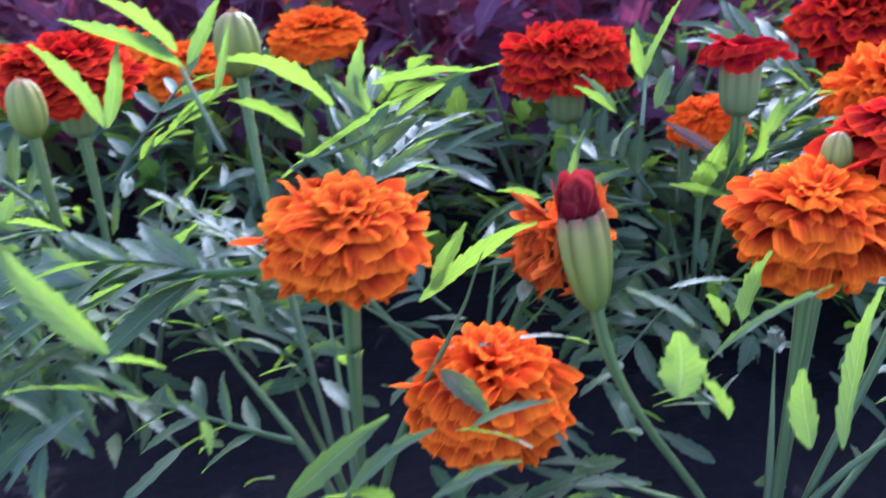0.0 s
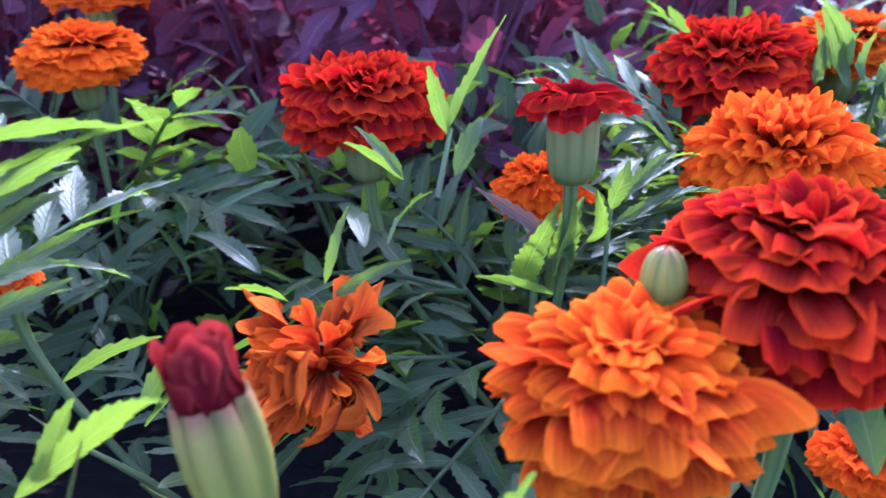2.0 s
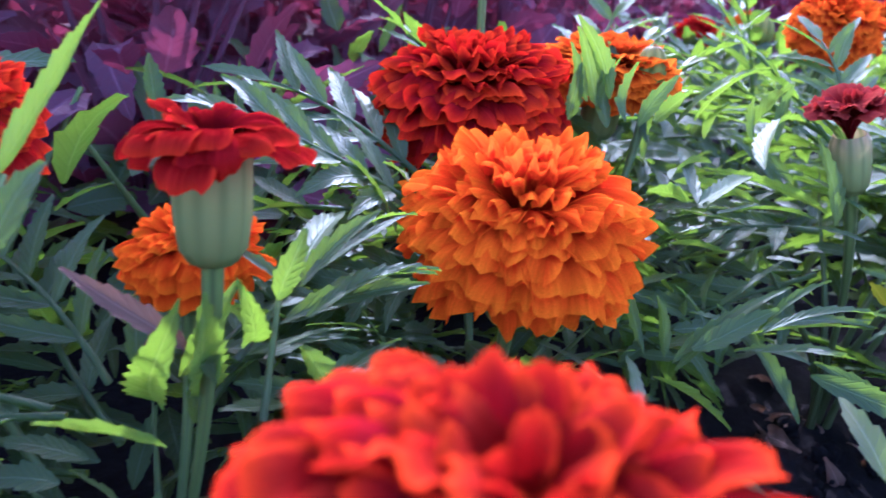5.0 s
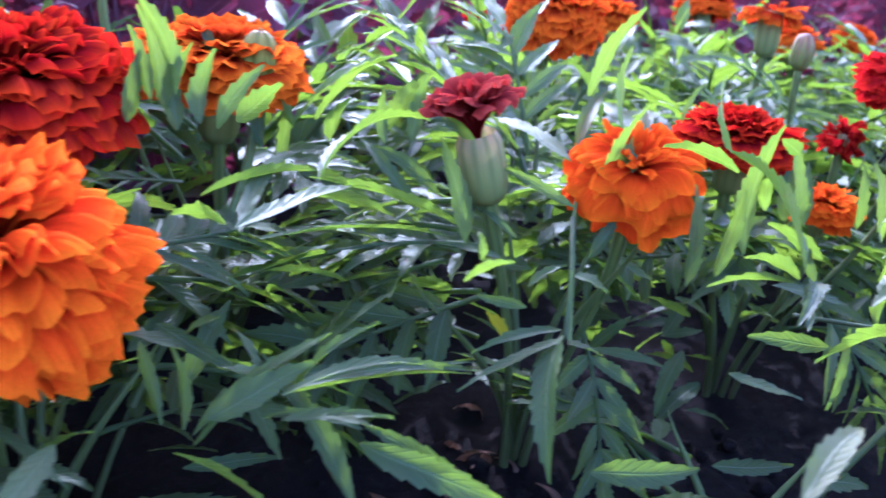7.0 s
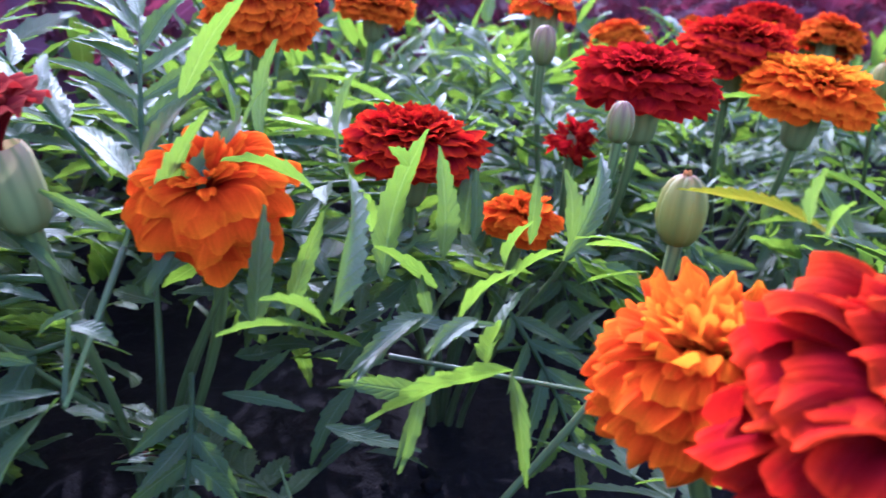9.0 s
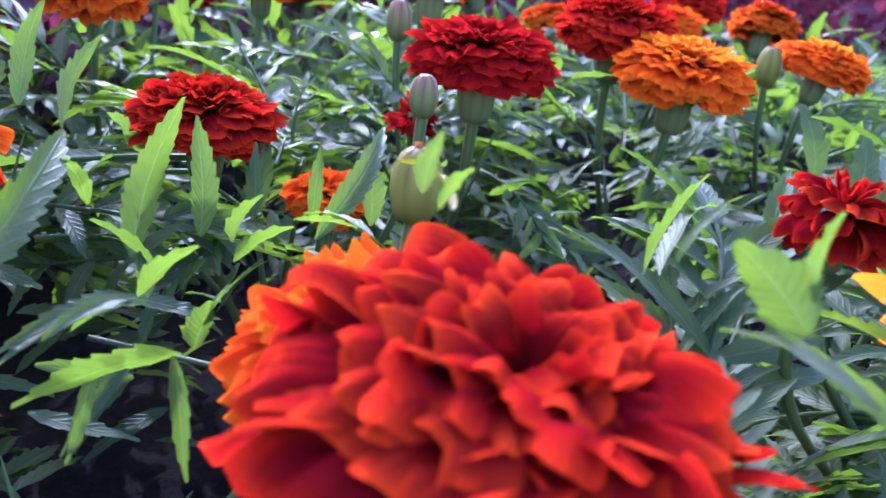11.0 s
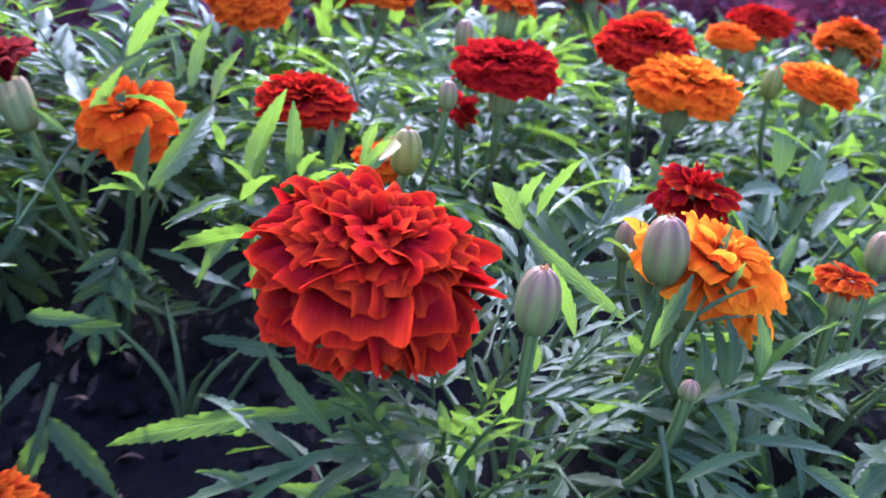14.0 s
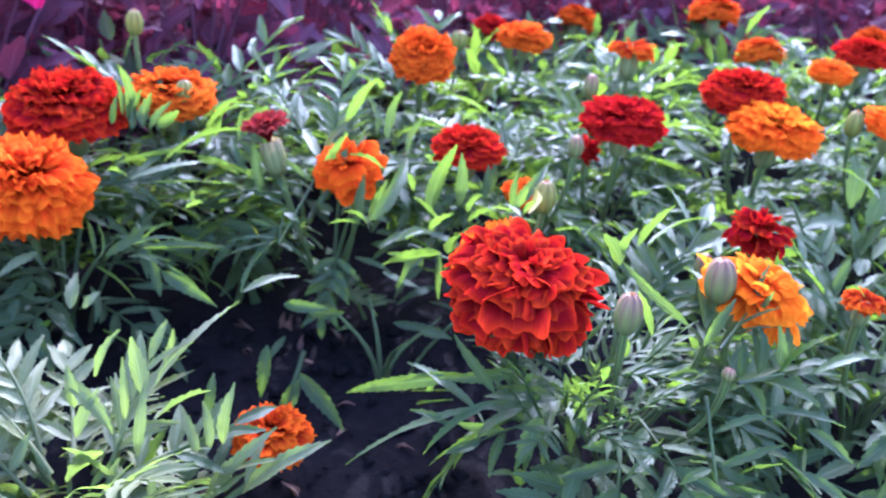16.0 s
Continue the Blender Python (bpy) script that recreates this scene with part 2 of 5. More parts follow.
def tube(sheet, points, radii, sides=6, slot=0):
    """A round stem along points."""
    pts = np.array(points, float)
    n = len(pts)
    rad = np.interp(np.linspace(0, 1, n), np.linspace(0, 1, len(radii)), radii)
    tan = np.gradient(pts, axis=0)
    tan /= np.linalg.norm(tan, axis=1)[:, None] + 1e-9
    ref = np.array([0.9, 0.3, 0.1])
    a = np.cross(tan, ref)
    a /= np.linalg.norm(a, axis=1)[:, None] + 1e-9
    b = np.cross(tan, a)
    ang = np.linspace(0, 2 * math.pi, sides, endpoint=False)
    ring = pts[:, None] + rad[:, None, None] * (np.cos(ang)[None, :, None] * a[:, None] + np.sin(ang)[None, :, None] * b[:, None])
    uv = np.stack(np.broadcast_arrays(np.linspace(0, 1, sides, endpoint=False)[None, :], np.linspace(0, 1, n)[:, None]), -1)
    sheet.grid(ring, uv, slot, wrap=True)


def curve_points(p0, p1, p2, p3, n=10):
    t = np.linspace(0, 1, n)[:, None]
    p0, p1, p2, p3 = map(np.array, (p0, p1, p2, p3))
    return (1 - t) ** 3 * p0 + 3 * t * (1 - t) ** 2 * p1 + 3 * t * t * (1 - t) * p2 + t ** 3 * p3


def lathe(sheet, profile, sides, ribs=0, depth=0.0, slot=0, m=None, jag=0.0, crease=0.0):
    """profile: rows of (radius, height). ribs: shallow furrows round it. jag: uneven top row."""
    pr = np.array(profile, float)
    ang = np.linspace(0, 2 * math.pi, sides, endpoint=False)
    r = pr[:, 0][:, None] * (1 + depth * np.cos(ang * ribs)[None, :])
    if crease:
        r = r * (1 - crease * np.linspace(0.5, 2.6, len(pr))[:, None] * np.abs(np.cos(ang * ribs / 2))[None, :] ** 6)
    z = np.repeat(pr[:, 1][:, None], sides, 1)
    if jag:
        z[-1] += jag * np.cos(ang * ribs + 0.6)
    pts = np.stack((r * np.cos(ang), r * np.sin(ang), z), -1)
    if m is not None:
        mm = np.array(m)
        pts = pts @ mm[:3, :3].T + mm[:3, 3]
    uv = np.stack(np.broadcast_arrays((ang / (2 * math.pi))[None, :], np.linspace(0, 1, len(pr))[:, None]), -1)
    sheet.grid(pts, uv, slot, wrap=True)


def part(name, me, parent, m=None, label=""):
    ob = new(name, me)
    ob.parent = parent
    if m is not None:
        ob.matrix_basis = m
    return tagged(ob, label)


# ---------------------------------------------------------------- petals and flower heads
def petal_grid(rng, width, arch, roll, ruffle, nu=7, nv=7, waves=2.0, notch=0.03, cup=0.0):
    """One petal of length 1: narrow claw at the origin, fanning out along +y, its face towards +z, arching back to -z.
    arch: how far it bends over; roll: how far the rim turns under; ruffle: depth of the waves along the rim; cup: raised sides."""
    u = np.sin(np.linspace(-1, 1, nu) * math.pi / 2)[None, :]
    v = 1 - (1 - np.linspace(0, 1, nv)[:, None]) ** 1.25
    ph1, ph2, ph3 = (rng.random() * 6.3 for _ in range(3))
    frill = np.sin(u * math.pi * waves + ph1) + 0.45 * np.sin(u * math.pi * waves * 1.9 + ph3)
    # broad blunt end with rounded corners and shallow notches
    blunt = 0.26 - 0.12 * min(1.0, max(0.0, (width - 0.22) / 0.14))
    top = 1 - blunt + blunt * np.clip(1 - np.abs(u) ** 3, 0, 1) ** 0.4 + notch * (1 - u ** 4) * (np.cos(u * math.pi * 3) + 0.6 * np.sin(u * math.pi * 1.5 + ph2))
    s = v * top
    q = np.clip(s / 0.78, 0, 1)
    half = width * (0.14 + 0.86 * q * q * (3 - 2 * q))
    ang = arch * (v * (0.4 + 0.6 * top)) ** 2.1 + roll * np.clip((v - 0.70) / 0.30, 0, 1) ** 1.5 * (0.8 + 0.2 * frill)
    step = np.diff(s, axis=0)
    mid = (ang[1:] + ang[:-1]) / 2
    zero = np.zeros((1, nu))
    y = np.concatenate((zero, np.cumsum(np.cos(mid) * step, axis=0)))
    z = np.concatenate((zero, np.cumsum(-np.sin(mid) * step, axis=0)))
    rise = np.clip((v - 0.30) / 0.70, 0, 1) ** 2.4
    wav = ruffle * rise * (np.sin(u * math.pi * waves + ph2) + 0.25 * np.sin(u * math.pi * 2.1 * waves + ph1)) + cup * width * u * u * rise + 0.035 * width * v * v * np.sin(u * math.pi * 4.3 + ph3)
    pts = np.stack((half * u + 0.04 * np.sin(v * 3 + ph2) * v, y + wav * np.sin(ang), z + wav * np.cos(ang)), -1)
    uv = np.stack((0.5 + 0.5 * u + 0 * v, v + 0 * u), -1)
    return pts, uv


PETAL_MESHES = {}
# half width, its spread, arch and its spread, roll and its spread in degrees, depth and number of the rim's waves, notches, raised sides
PETALS = {
    "heart": (0.09, 0.06, 15, 90, -20, 90, 0.05, 1.2, 0.02, 0.5),
    "inner": (0.11, 0.06, 50, 60, -10, 70, 0.055, 1.7, 0.02, 0.3),
    "small": (0.19, 0.06, 98, 36, -20, 60, 0.052, 2.1, 0.024, 0.0),
    "outer": (0.25, 0.08, 104, 36, -25, 60, 0.066, 2.2, 0.022, 0.0),
    "curl": (0.20, 0.07, 42, 50, 0, 60, 0.075, 2.2, 0.020, 0.6),
    "broad": (0.24, 0.12, 96, 60, -20, 80, 0.085, 1.9, 0.035, 0.05),
    "frill": (0.36, 0.12, 80, 40, -20, 70, 0.060, 2.7, 0.022, 0.12),
    "tight": (0.24, 0.08, 76, 40, 0, 70, 0.060, 2.4, 0.025, 0.25),
    "funnel": (0.32, 0.10, 60, 40, 20, 60, 0.060, 2.6, 0.020, 0.75),
    "wide": (0.38, 0.16, 84, 50, 0, 40, 0.080, 1.7, 0.020, -0.1),
    "limp": (0.11, 0.12, 100, 150, -40, 170, 0.19, 1.9, 0.090, 0.8),
    "fold": (0.15, 0.06, 0, 22, 0, 25, 0.060, 0.9, 0.080, 0.6),
}


def petal_mesh(kind, k, mat):
    key = (kind, k, mat.name)
    if key not in PETAL_MESHES:
        rng = random.Random("%s%d" % (kind, k))
        s = Sheet()
        s.grid(*petal_shape(kind, rng, 23 if kind in ("outer", "broad", "wide", "curl", "frill", "funnel") else 19))
        PETAL_MESHES[key] = s.mesh("petal", [mat])
    return PETAL_MESHES[key]


def petal_shape(kind, rng, nu=7):
    nv = 11 if nu > 9 else 7
    width, spare, arch, more, roll, rolls, ruffle, waves, notch, cup = PETALS[kind]
    r = rng.random
    return petal_grid(rng, width + spare * r(), radians(arch + more * (r() - 0.5)), radians(roll + rolls * r()), ruffle * (0.7 + 0.6 * r()), nu, nv, waves * (0.85 + 0.3 * r()), notch, cup * (0.4 + r()))


def petal_turns(rng, count, spread=(14, 150), lengths=(0.8, 1.0), mess=0.35):
    """The petals of a head, heart first and drooping skirt last: share of the way out, polar angle of the tip, turn about the axis, length, unrest."""
    for k in range(count):
        t = (k + 0.5) / count
        th = radians(spread[0] + (spread[1] - spread[0]) * t ** 0.74 + rng.uniform(-7, 7))
        phi = k * 2.39996 + rng.uniform(-0.25, 0.25)
        length = (lengths[0] + (lengths[1] - lengths[0]) * min(1, 1.6 * t)) * rng.uniform(0.88, 1.03)
        yield t, th, phi, length, (rng.uniform(-mess, mess), rng.uniform(-0.5 * mess, 0.5 * mess))


HEADS = 0
FORMS = {"double": ((1, 128), (0.70, 1.0), "outer", 1.3), "dense": ((1, 118), (0.78, 1.0), "small", 2.5), "globe": ((1, 118), (0.80, 1.0), "tight", 2.0), "frilled": ((1, 134), (0.70, 0.98), "frill", 1.0), "open": ((2, 134), (0.72, 1.02), "broad", 1.5),
         "flat": ((50, 112), (0.55, 1.04), "broad", 1.0), "trumpet": ((4, 50), (0.8, 1.0), "outer", 0.7), "loose": ((10, 128), (0.5, 1.0), "wide", 0.8), "withered": ((30, 176), (0.45, 1.0), "limp", 1.6)}


def flower(plant, x, y, z, size, mat, lean=(0, -0.1, 1), count=95, form="double", near=False, label="", core=None, squash=0.8, cup=1.0):
    """A flower head of the given width with its cup, its petals' middle at x, y, z; part of a plant."""
    global HEADS
    HEADS += 1
    rng = random.Random(HEADS * 7 + 3)
    spread, lengths, outer, dense = FORMS[form]
    count = int(count * dense)
    inner_mat = core or mat
    turn = rot_to(lean, rng.uniform(0, 6.3))
    rows, cloud = [], []
    for t, th, phi, length, unrest in petal_turns(rng, count, spread, lengths, 2.2 if form == "withered" else 0.24):
        kind = "inner" if t < (0.42 if form in ("dense", "globe") else 0.32 if form in ("double", "open", "frilled") else 0.1 if form == "withered" else 0.36) else outer
        if form == "frilled" and 0.05 <= t < 0.42:
            kind = "funnel" if t > 0.2 and rng.random() < 0.35 else "tight"
        elif form in ("double", "dense", "globe", "open", "frilled") and t < 0.16:
            kind, length = "heart", length * 0.96
        elif form in ("double", "dense", "globe") and 0.25 <= t < 0.75 and rng.random() < 0.15:
            kind = "curl"
        elif form == "frilled" and t < 0.85 and rng.random() < 0.25:
            kind = "funnel"
        elif form == "double" and 0.30 <= t < 0.55:
            kind = "small"
        # the petal sets out steeper than its tip lies, and arches over
        rise = math.pi / 2 - th + 0.30 * radians(PETALS[kind][2])
        m = Matrix.Rotation(phi, 4, "Z") @ Matrix.Rotation(rise, 4, "X") @ Matrix.Rotation(unrest[0], 4, "Y") @ Matrix.Rotation(unrest[1], 4, "Z")
        mm = Matrix.Diagonal((1, 1, squash, 1)) @ m @ Matrix.Scale(length, 4)
        pts, uv = petal_shape(kind, rng, 9)
        rows.append((t, kind, mm, pts, uv))
        cloud.append(put(pts, turn @ mm).reshape(-1, 3))
    cloud = np.concatenate(cloud)
    lo, hi = np.percentile(cloud, 0.15, axis=0), np.percentile(cloud, 99.85, axis=0)
    R = 0.92 * size / (0.5 * (hi[0] - lo[0] + hi[1] - lo[1]))
    mid = Vector((lo + hi) / 2 * R)
    place = Matrix.Translation(Vector((x, y, z)) - mid) @ turn
    s = Sheet()
    petals = []
    for t, kind, mm, pts, uv in rows:
        if near and t > 0.10:
            petals.append((kind, Matrix.Scale(R, 4) @ mm, inner_mat if t < 0.35 else mat))
        else:
            s.grid(put(pts, Matrix.Scale(R, 4) @ mm), uv, 0 if t < 0.35 else 1)
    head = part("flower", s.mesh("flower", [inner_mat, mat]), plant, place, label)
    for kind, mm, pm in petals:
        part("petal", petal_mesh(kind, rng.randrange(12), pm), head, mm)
    # the green cup below the petals
    c = Sheet()
    L = cup * size * (0.60 if form == "flat" else 0.68 if form == "trumpet" else 0.42)
    w = cup * size * (0.185 if form == "flat" else 0.23 if form == "trumpet" else 0.13)
    lathe(c, [(w * 0.25, -L), (w * 0.62, -L * 0.97), (w * 0.88, -L * 0.84), (w * 0.98, -L * 0.6), (w * 1.0, -L * 0.3), (w * 0.97, -L * 0.05), (w * 0.8, 0.10 * L)], 30 if near else 16, 10 if near else 4, 0.045)
    part("calyx", c.mesh("calyx", [CUP]), head, None, "pale green ribbed flower cup")
    return head, place @ Vector((0, 0, -L))


def bud(plant, x, y, z, width, height, mat=BUD_GREEN, tip=None, lean=(0, 0, 1), opened=0.0, label=""):
    """A closed or half-open bud: ribbed egg, its mouth with folded petals."""
    global HEADS
    HEADS += 1
    rng = random.Random(HEADS * 5 + 1)
    w, h = width / 2 * 0.94, height * 0.96
    s = Sheet()
    if opened:
        prof = [(0.24, 0), (0.46, 0.05), (0.70, 0.17), (0.90, 0.36), (1.0, 0.55), (1.0, 0.70), (0.96, 0.80), (0.91, 0.87), (0.84, 0.90)]
    else:
        prof = [(0.28, 0), (0.60, 0.05), (0.88, 0.20), (1.0, 0.40), (1.0, 0.58), (0.90, 0.76), (0.72, 0.89), (0.50, 0.965), (0.30, 1.0), (0.10, 1.0)]
    lathe(s, [(w * r, h * q - h / 2) for r, q in prof], 72, 7, 0.0, crease=0.10)
    place = Matrix.Translation((x, y, z)) @ rot_to(lean, rng.uniform(0, 6.3))
    ob = part("bud", s.mesh("bud", [mat]), plant, place, label)
    p = Sheet()
    n = 34 if opened else 14
    for k in range(n):
        pts, uv = petal_shape("fold", rng, 7)
        f = (k + 0.5) / n
        reach = h * ((0.26 + 0.30 * opened) if opened else 0.13) * rng.uniform(0.55, 1.25)
        out = opened * 0.9 * f if opened > 0.5 else -0.10 * f + rng.uniform(-0.10, 0.10)
        fat = 1.0 if opened > 0.5 or not opened else 1.5
        m = Matrix.Translation((0, 0, h * (0.28 if opened else 0.41))) @ Matrix.Rotation(k * 2.4, 4, "Z") @ Matrix.Translation((0, w * (0.10 + 0.76 * f ** 0.5 if opened else 0.05 + 0.22 * f), 0))
        m = m @ Matrix.Rotation(math.pi / 2 - out, 4, "X") @ Matrix.Diagonal((reach * fat, reach, reach * 0.6, 1))
        p.grid(put(pts, m), uv)
    if tip is not None:
        part("petal_tuft", p.mesh("petal_tuft", [tip]), ob, None, "folded petals in the bud's mouth")
    return ob, place @ Vector((0, 0, -h / 2))


# ---------------------------------------------------------------- leaves
def leaflet_grid(rng, length, width, droop, twist=0.0, teeth=9, fold=0.25, fine=True):
    """A lance-shaped leaflet along +x with forward-pointing teeth, its face up."""
    n = 2 * teeth + 1
    s = np.linspace(0, 1, n)
    tooth = np.arange(n) % 2 == 1
    s[tooth] += 0.50 / n                           # each tooth leans towards the tip
    half = width / 2 * np.clip(np.sin(s ** 0.80 * math.pi), 0, None) ** 0.75 * (1.12 - 0.24 * s)
    half[0] = width * 0.07
    half[-1] = width * 0.012
    cols = np.array([-1, -0.45, 0, 0.45, 1]) if fine else np.array([-1, 0, 1])
    pts, uvs = np.zeros((n, len(cols), 3)), np.zeros((n, len(cols), 2))
    phase = rng.random() * 6.3
    ang = -droop * s ** 1.4
    step = np.diff(s)
    x = np.concatenate(([0], np.cumsum(np.cos(ang[:-1]) * step))) * length
    z = np.concatenate(([0], np.cumsum(np.sin(ang[:-1]) * step))) * length
    sway = 0.05 * length * np.sin(s * 3 + phase) * s
    for j, c in enumerate(cols):
        rim = abs(c) == 1
        bite = np.array([rng.uniform(0.5, 1.0) for _ in range(n)])
        saw = np.where(tooth, 1.0 + 0.15 * bite, 1.0 - 0.15 * bite * (s < 0.97)) if rim else np.ones(n)
        forward = np.where(tooth, 0.35 * length / n, 0) * rim
        h = half * abs(c) * saw
        tw = twist * s
        lift = h * fold + rim * 0.05 * width * np.sin(s * 14 + phase + 2 * c)
        sy = np.sign(c) * h
        pts[:, j, 0] = x + forward
        pts[:, j, 1] = sy * np.cos(tw) - lift * np.sin(tw) + sway
        pts[:, j, 2] = z + lift * np.cos(tw) + sy * np.sin(tw)
        uvs[:, j, 0] = 0.5 + 0.5 * c
        uvs[:, j, 1] = s
    return pts, uvs


def pinnate(sheet, rng, length, pairs, leaflet, width, droop, m=Matrix.Identity(4), fine=True, slot=0):
    """A feathered leaf along +x: a midrib with pairs of saw-edged leaflets and one at the tip."""
    n = 12
    s = np.linspace(0, 1, n)
    ang = -droop * s
    x = np.concatenate(([0], np.cumsum(np.cos(ang[:-1])))) / (n - 1) * length
    z = np.concatenate(([0], np.cumsum(np.sin(ang[:-1])))) / (n - 1) * length
    line = np.stack((x, 0.05 * length * np.sin(s * 2.5 + rng.random() * 6), z), -1)
    tube(sheet, put(line, m), (0.0011, 0.0005), 5 if fine else 3, slot)
    for k in range(pairs + 1):
        f = 0.22 + 0.78 * k / pairs
        p = np.array([np.interp(f, s, line[:, i]) for i in range(3)])
        tilt = droop * f
        grow = (0.62 + 0.5 * math.sin(math.pi * (0.25 + 0.6 * k / pairs))) * rng.uniform(0.88, 1.1)
        sides = (0,) if k == pairs else (-1, 1)
        for side in sides:
            yaw = side * radians(rng.uniform(38, 62) * (1.1 - 0.4 * f))
            mm = m @ Matrix.Translation(p) @ Matrix.Rotation(tilt, 4, "Y") @ Matrix.Rotation(yaw, 4, "Z") @ Matrix.Rotation(side * rng.uniform(0.0, 0.5), 4, "X") @ Matrix.Rotation(-rng.uniform(-0.15, 0.3), 4, "Y")
            pts, uvs = leaflet_grid(rng, leaflet * grow, width * rng.uniform(0.85, 1.15), rng.uniform(0.05, 0.6), rng.uniform(-0.4, 0.4), 8 if fine else 5, 0.30, fine)
            sheet.grid(put(pts, mm), uvs, slot)


LEAF_MESHES = []
for k in range(14):
    rng = random.Random(900 + k)
    sh = Sheet()
    pinnate(sh, rng, rng.uniform(0.048, 0.070), rng.choice((3, 4, 4, 5)), rng.uniform(0.022, 0.032), rng.uniform(0.0054, 0.0076), rng.uniform(0.1, 0.9))
    LEAF_MESHES.append(sh.mesh("leaf", [LEAF]))
PALE_SHEEN_MESHES = []
for k in range(10):
    rng = random.Random(930 + k)
    sh = Sheet()
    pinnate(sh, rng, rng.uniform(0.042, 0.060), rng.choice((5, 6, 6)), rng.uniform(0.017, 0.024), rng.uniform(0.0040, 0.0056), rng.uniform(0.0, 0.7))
    PALE_SHEEN_MESHES.append(sh.mesh("leaf", [LEAF_PALE_SHEEN]))
FINE_MESHES = []
for k in range(6):
    rng = random.Random(950 + k)
    sh = Sheet()
    pinnate(sh, rng, rng.uniform(0.030, 0.042), 4, rng.uniform(0.012, 0.018), rng.uniform(0.0022, 0.0032), rng.uniform(0.0, 0.5), fine=False)
    FINE_MESHES.append(sh.mesh("leaf", [LEAF]))


def blade(plant, p0, p1, width, face=(0, 0, 1), droop=0.35, mat=LEAF, fold=0.25, twist=0.0, label=""):
    """One long leaflet from p0 to its tip p1, its upper side towards face."""
    p0, p1, face = Vector(p0), Vector(p1), Vector(face)
    x = p1 - p0
    length = x.length
    rng = random.Random(int(p0.x * 7919 + p1.z * 104729 + p0.y * 331) & 0xFFFFFF)
    pts, uvs = leaflet_grid(rng, length, width, droop, twist, max(5, min(13, int(length / 0.0038))), fold)
    end = pts[-1].mean(axis=0)
    # turn the bent blade so that its tip meets p1
    y = face.cross(x).normalized()
    zz = x.normalized().cross(y)
    basis = Matrix((x.normalized(), y, zz)).transposed().to_4x4()
    e2 = Vector((end[0], 0, end[2]))
    fix = Matrix.Rotation(math.atan2(end[2], end[0]), 4, "Y") @ Matrix.Scale(length / e2.length, 4)
    s = Sheet()
    s.grid(put(pts, basis @ fix), uvs)
    return part("leaf", s.mesh("leaf", [mat]), plant, Matrix.Translation(p0), label)


# ---------------------------------------------------------------- plants
PLANTS = []
KEEP = []          # flower heads and buds that loose leaves grow round: x, y, z, radius


def plant_at(x, y, label):
    ob = new("marigold_plant")
    ob.location = (x, y, 0)
    tagged(ob, label, "plant", "marigolds of the bed")
    PLANTS.append((x, y, ob))
    return len(PLANTS) - 1


def local(k, p):
    return (p[0] - PLANTS[k][0], p[1] - PLANTS[k][1], p[2])


def stalk(k, foot, lean=(0, 0, 1), thick=0.0014):
    """A flower stalk from the plant's middle up to a foot given in the plant's own frame."""
    f, a = Vector(foot), Vector(lean).normalized()
    h = max(0.02, f.z)
    base = Vector((0.15 * f.x, 0.15 * f.y, -0.018))
    st = Sheet()
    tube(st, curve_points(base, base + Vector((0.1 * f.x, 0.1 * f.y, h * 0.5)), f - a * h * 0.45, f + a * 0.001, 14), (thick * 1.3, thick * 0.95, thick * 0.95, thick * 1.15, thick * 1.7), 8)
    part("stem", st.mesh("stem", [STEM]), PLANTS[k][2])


HUES = {"petal_orange": "orange", "petal_amber": "amber yellow", "petal_flame": "orange-red", "petal_faded": "faded orange-red", "petal_red": "red", "petal_crimson": "dark crimson", "petal_maroon": "maroon"}


def head(k, x, y, z, size, mat, lean=(0, -0.05, 1), **more):
    KEEP.append((x, y, z, size / 2))
    form = more.get("form", "double")
    state = {"flat": "flat single", "withered": "shrivelled withered", "loose": "loose drooping", "trumpet": "half-open"}.get(form, "ruffled double")
    more.setdefault("label", "%s %s flower head" % (HUES[mat.name], state))
    ob, foot = flower(PLANTS[k][2], *local(k, (x, y, z)), size, mat, lean, **more)
    stalk(k, foot, lean)
    return ob


def closed(k, x, y, z, width, height, mat=BUD_GREEN, lean=(0, 0, 1), **more):
    KEEP.append((x, y, z, height / 2))
    ob, foot = bud(PLANTS[k][2], *local(k, (x, y, z)), width, height, mat, lean=lean, **more)
    stalk(k, foot, lean, 0.0011)
    return ob


def hides(p):
    """Whether a leaf there would stand before or in a flower head."""
    return any(abs(p[0] - x) < r + 0.008 and -0.11 < p[1] - y < r and p[2] > z - 0.8 * r - 0.35 * max(0, y - p[1]) for x, y, z, r in KEEP)


def in_pit(p):
    """The open trench of bare soil between the front plants and the rest."""
    return 0.275 < p[0] < 0.47 and 0.315 < p[1] < 0.455 and p[2] < 0.075


FACES = {"g": (0, 0.75, 0.65), "Y": (0, 0.75, 0.65), "W": (0, -0.5, 0.8), "s": (0, -0.08, 1), "d": (0, -0.85, 0.5), "m": (0, -0.3, 0.95), "l": (-0.85, 0.35, 0.4), "y": (0.85, 0.35, 0.4), "r": (0.85, 0.35, 0.4)}
LEAVES = 0


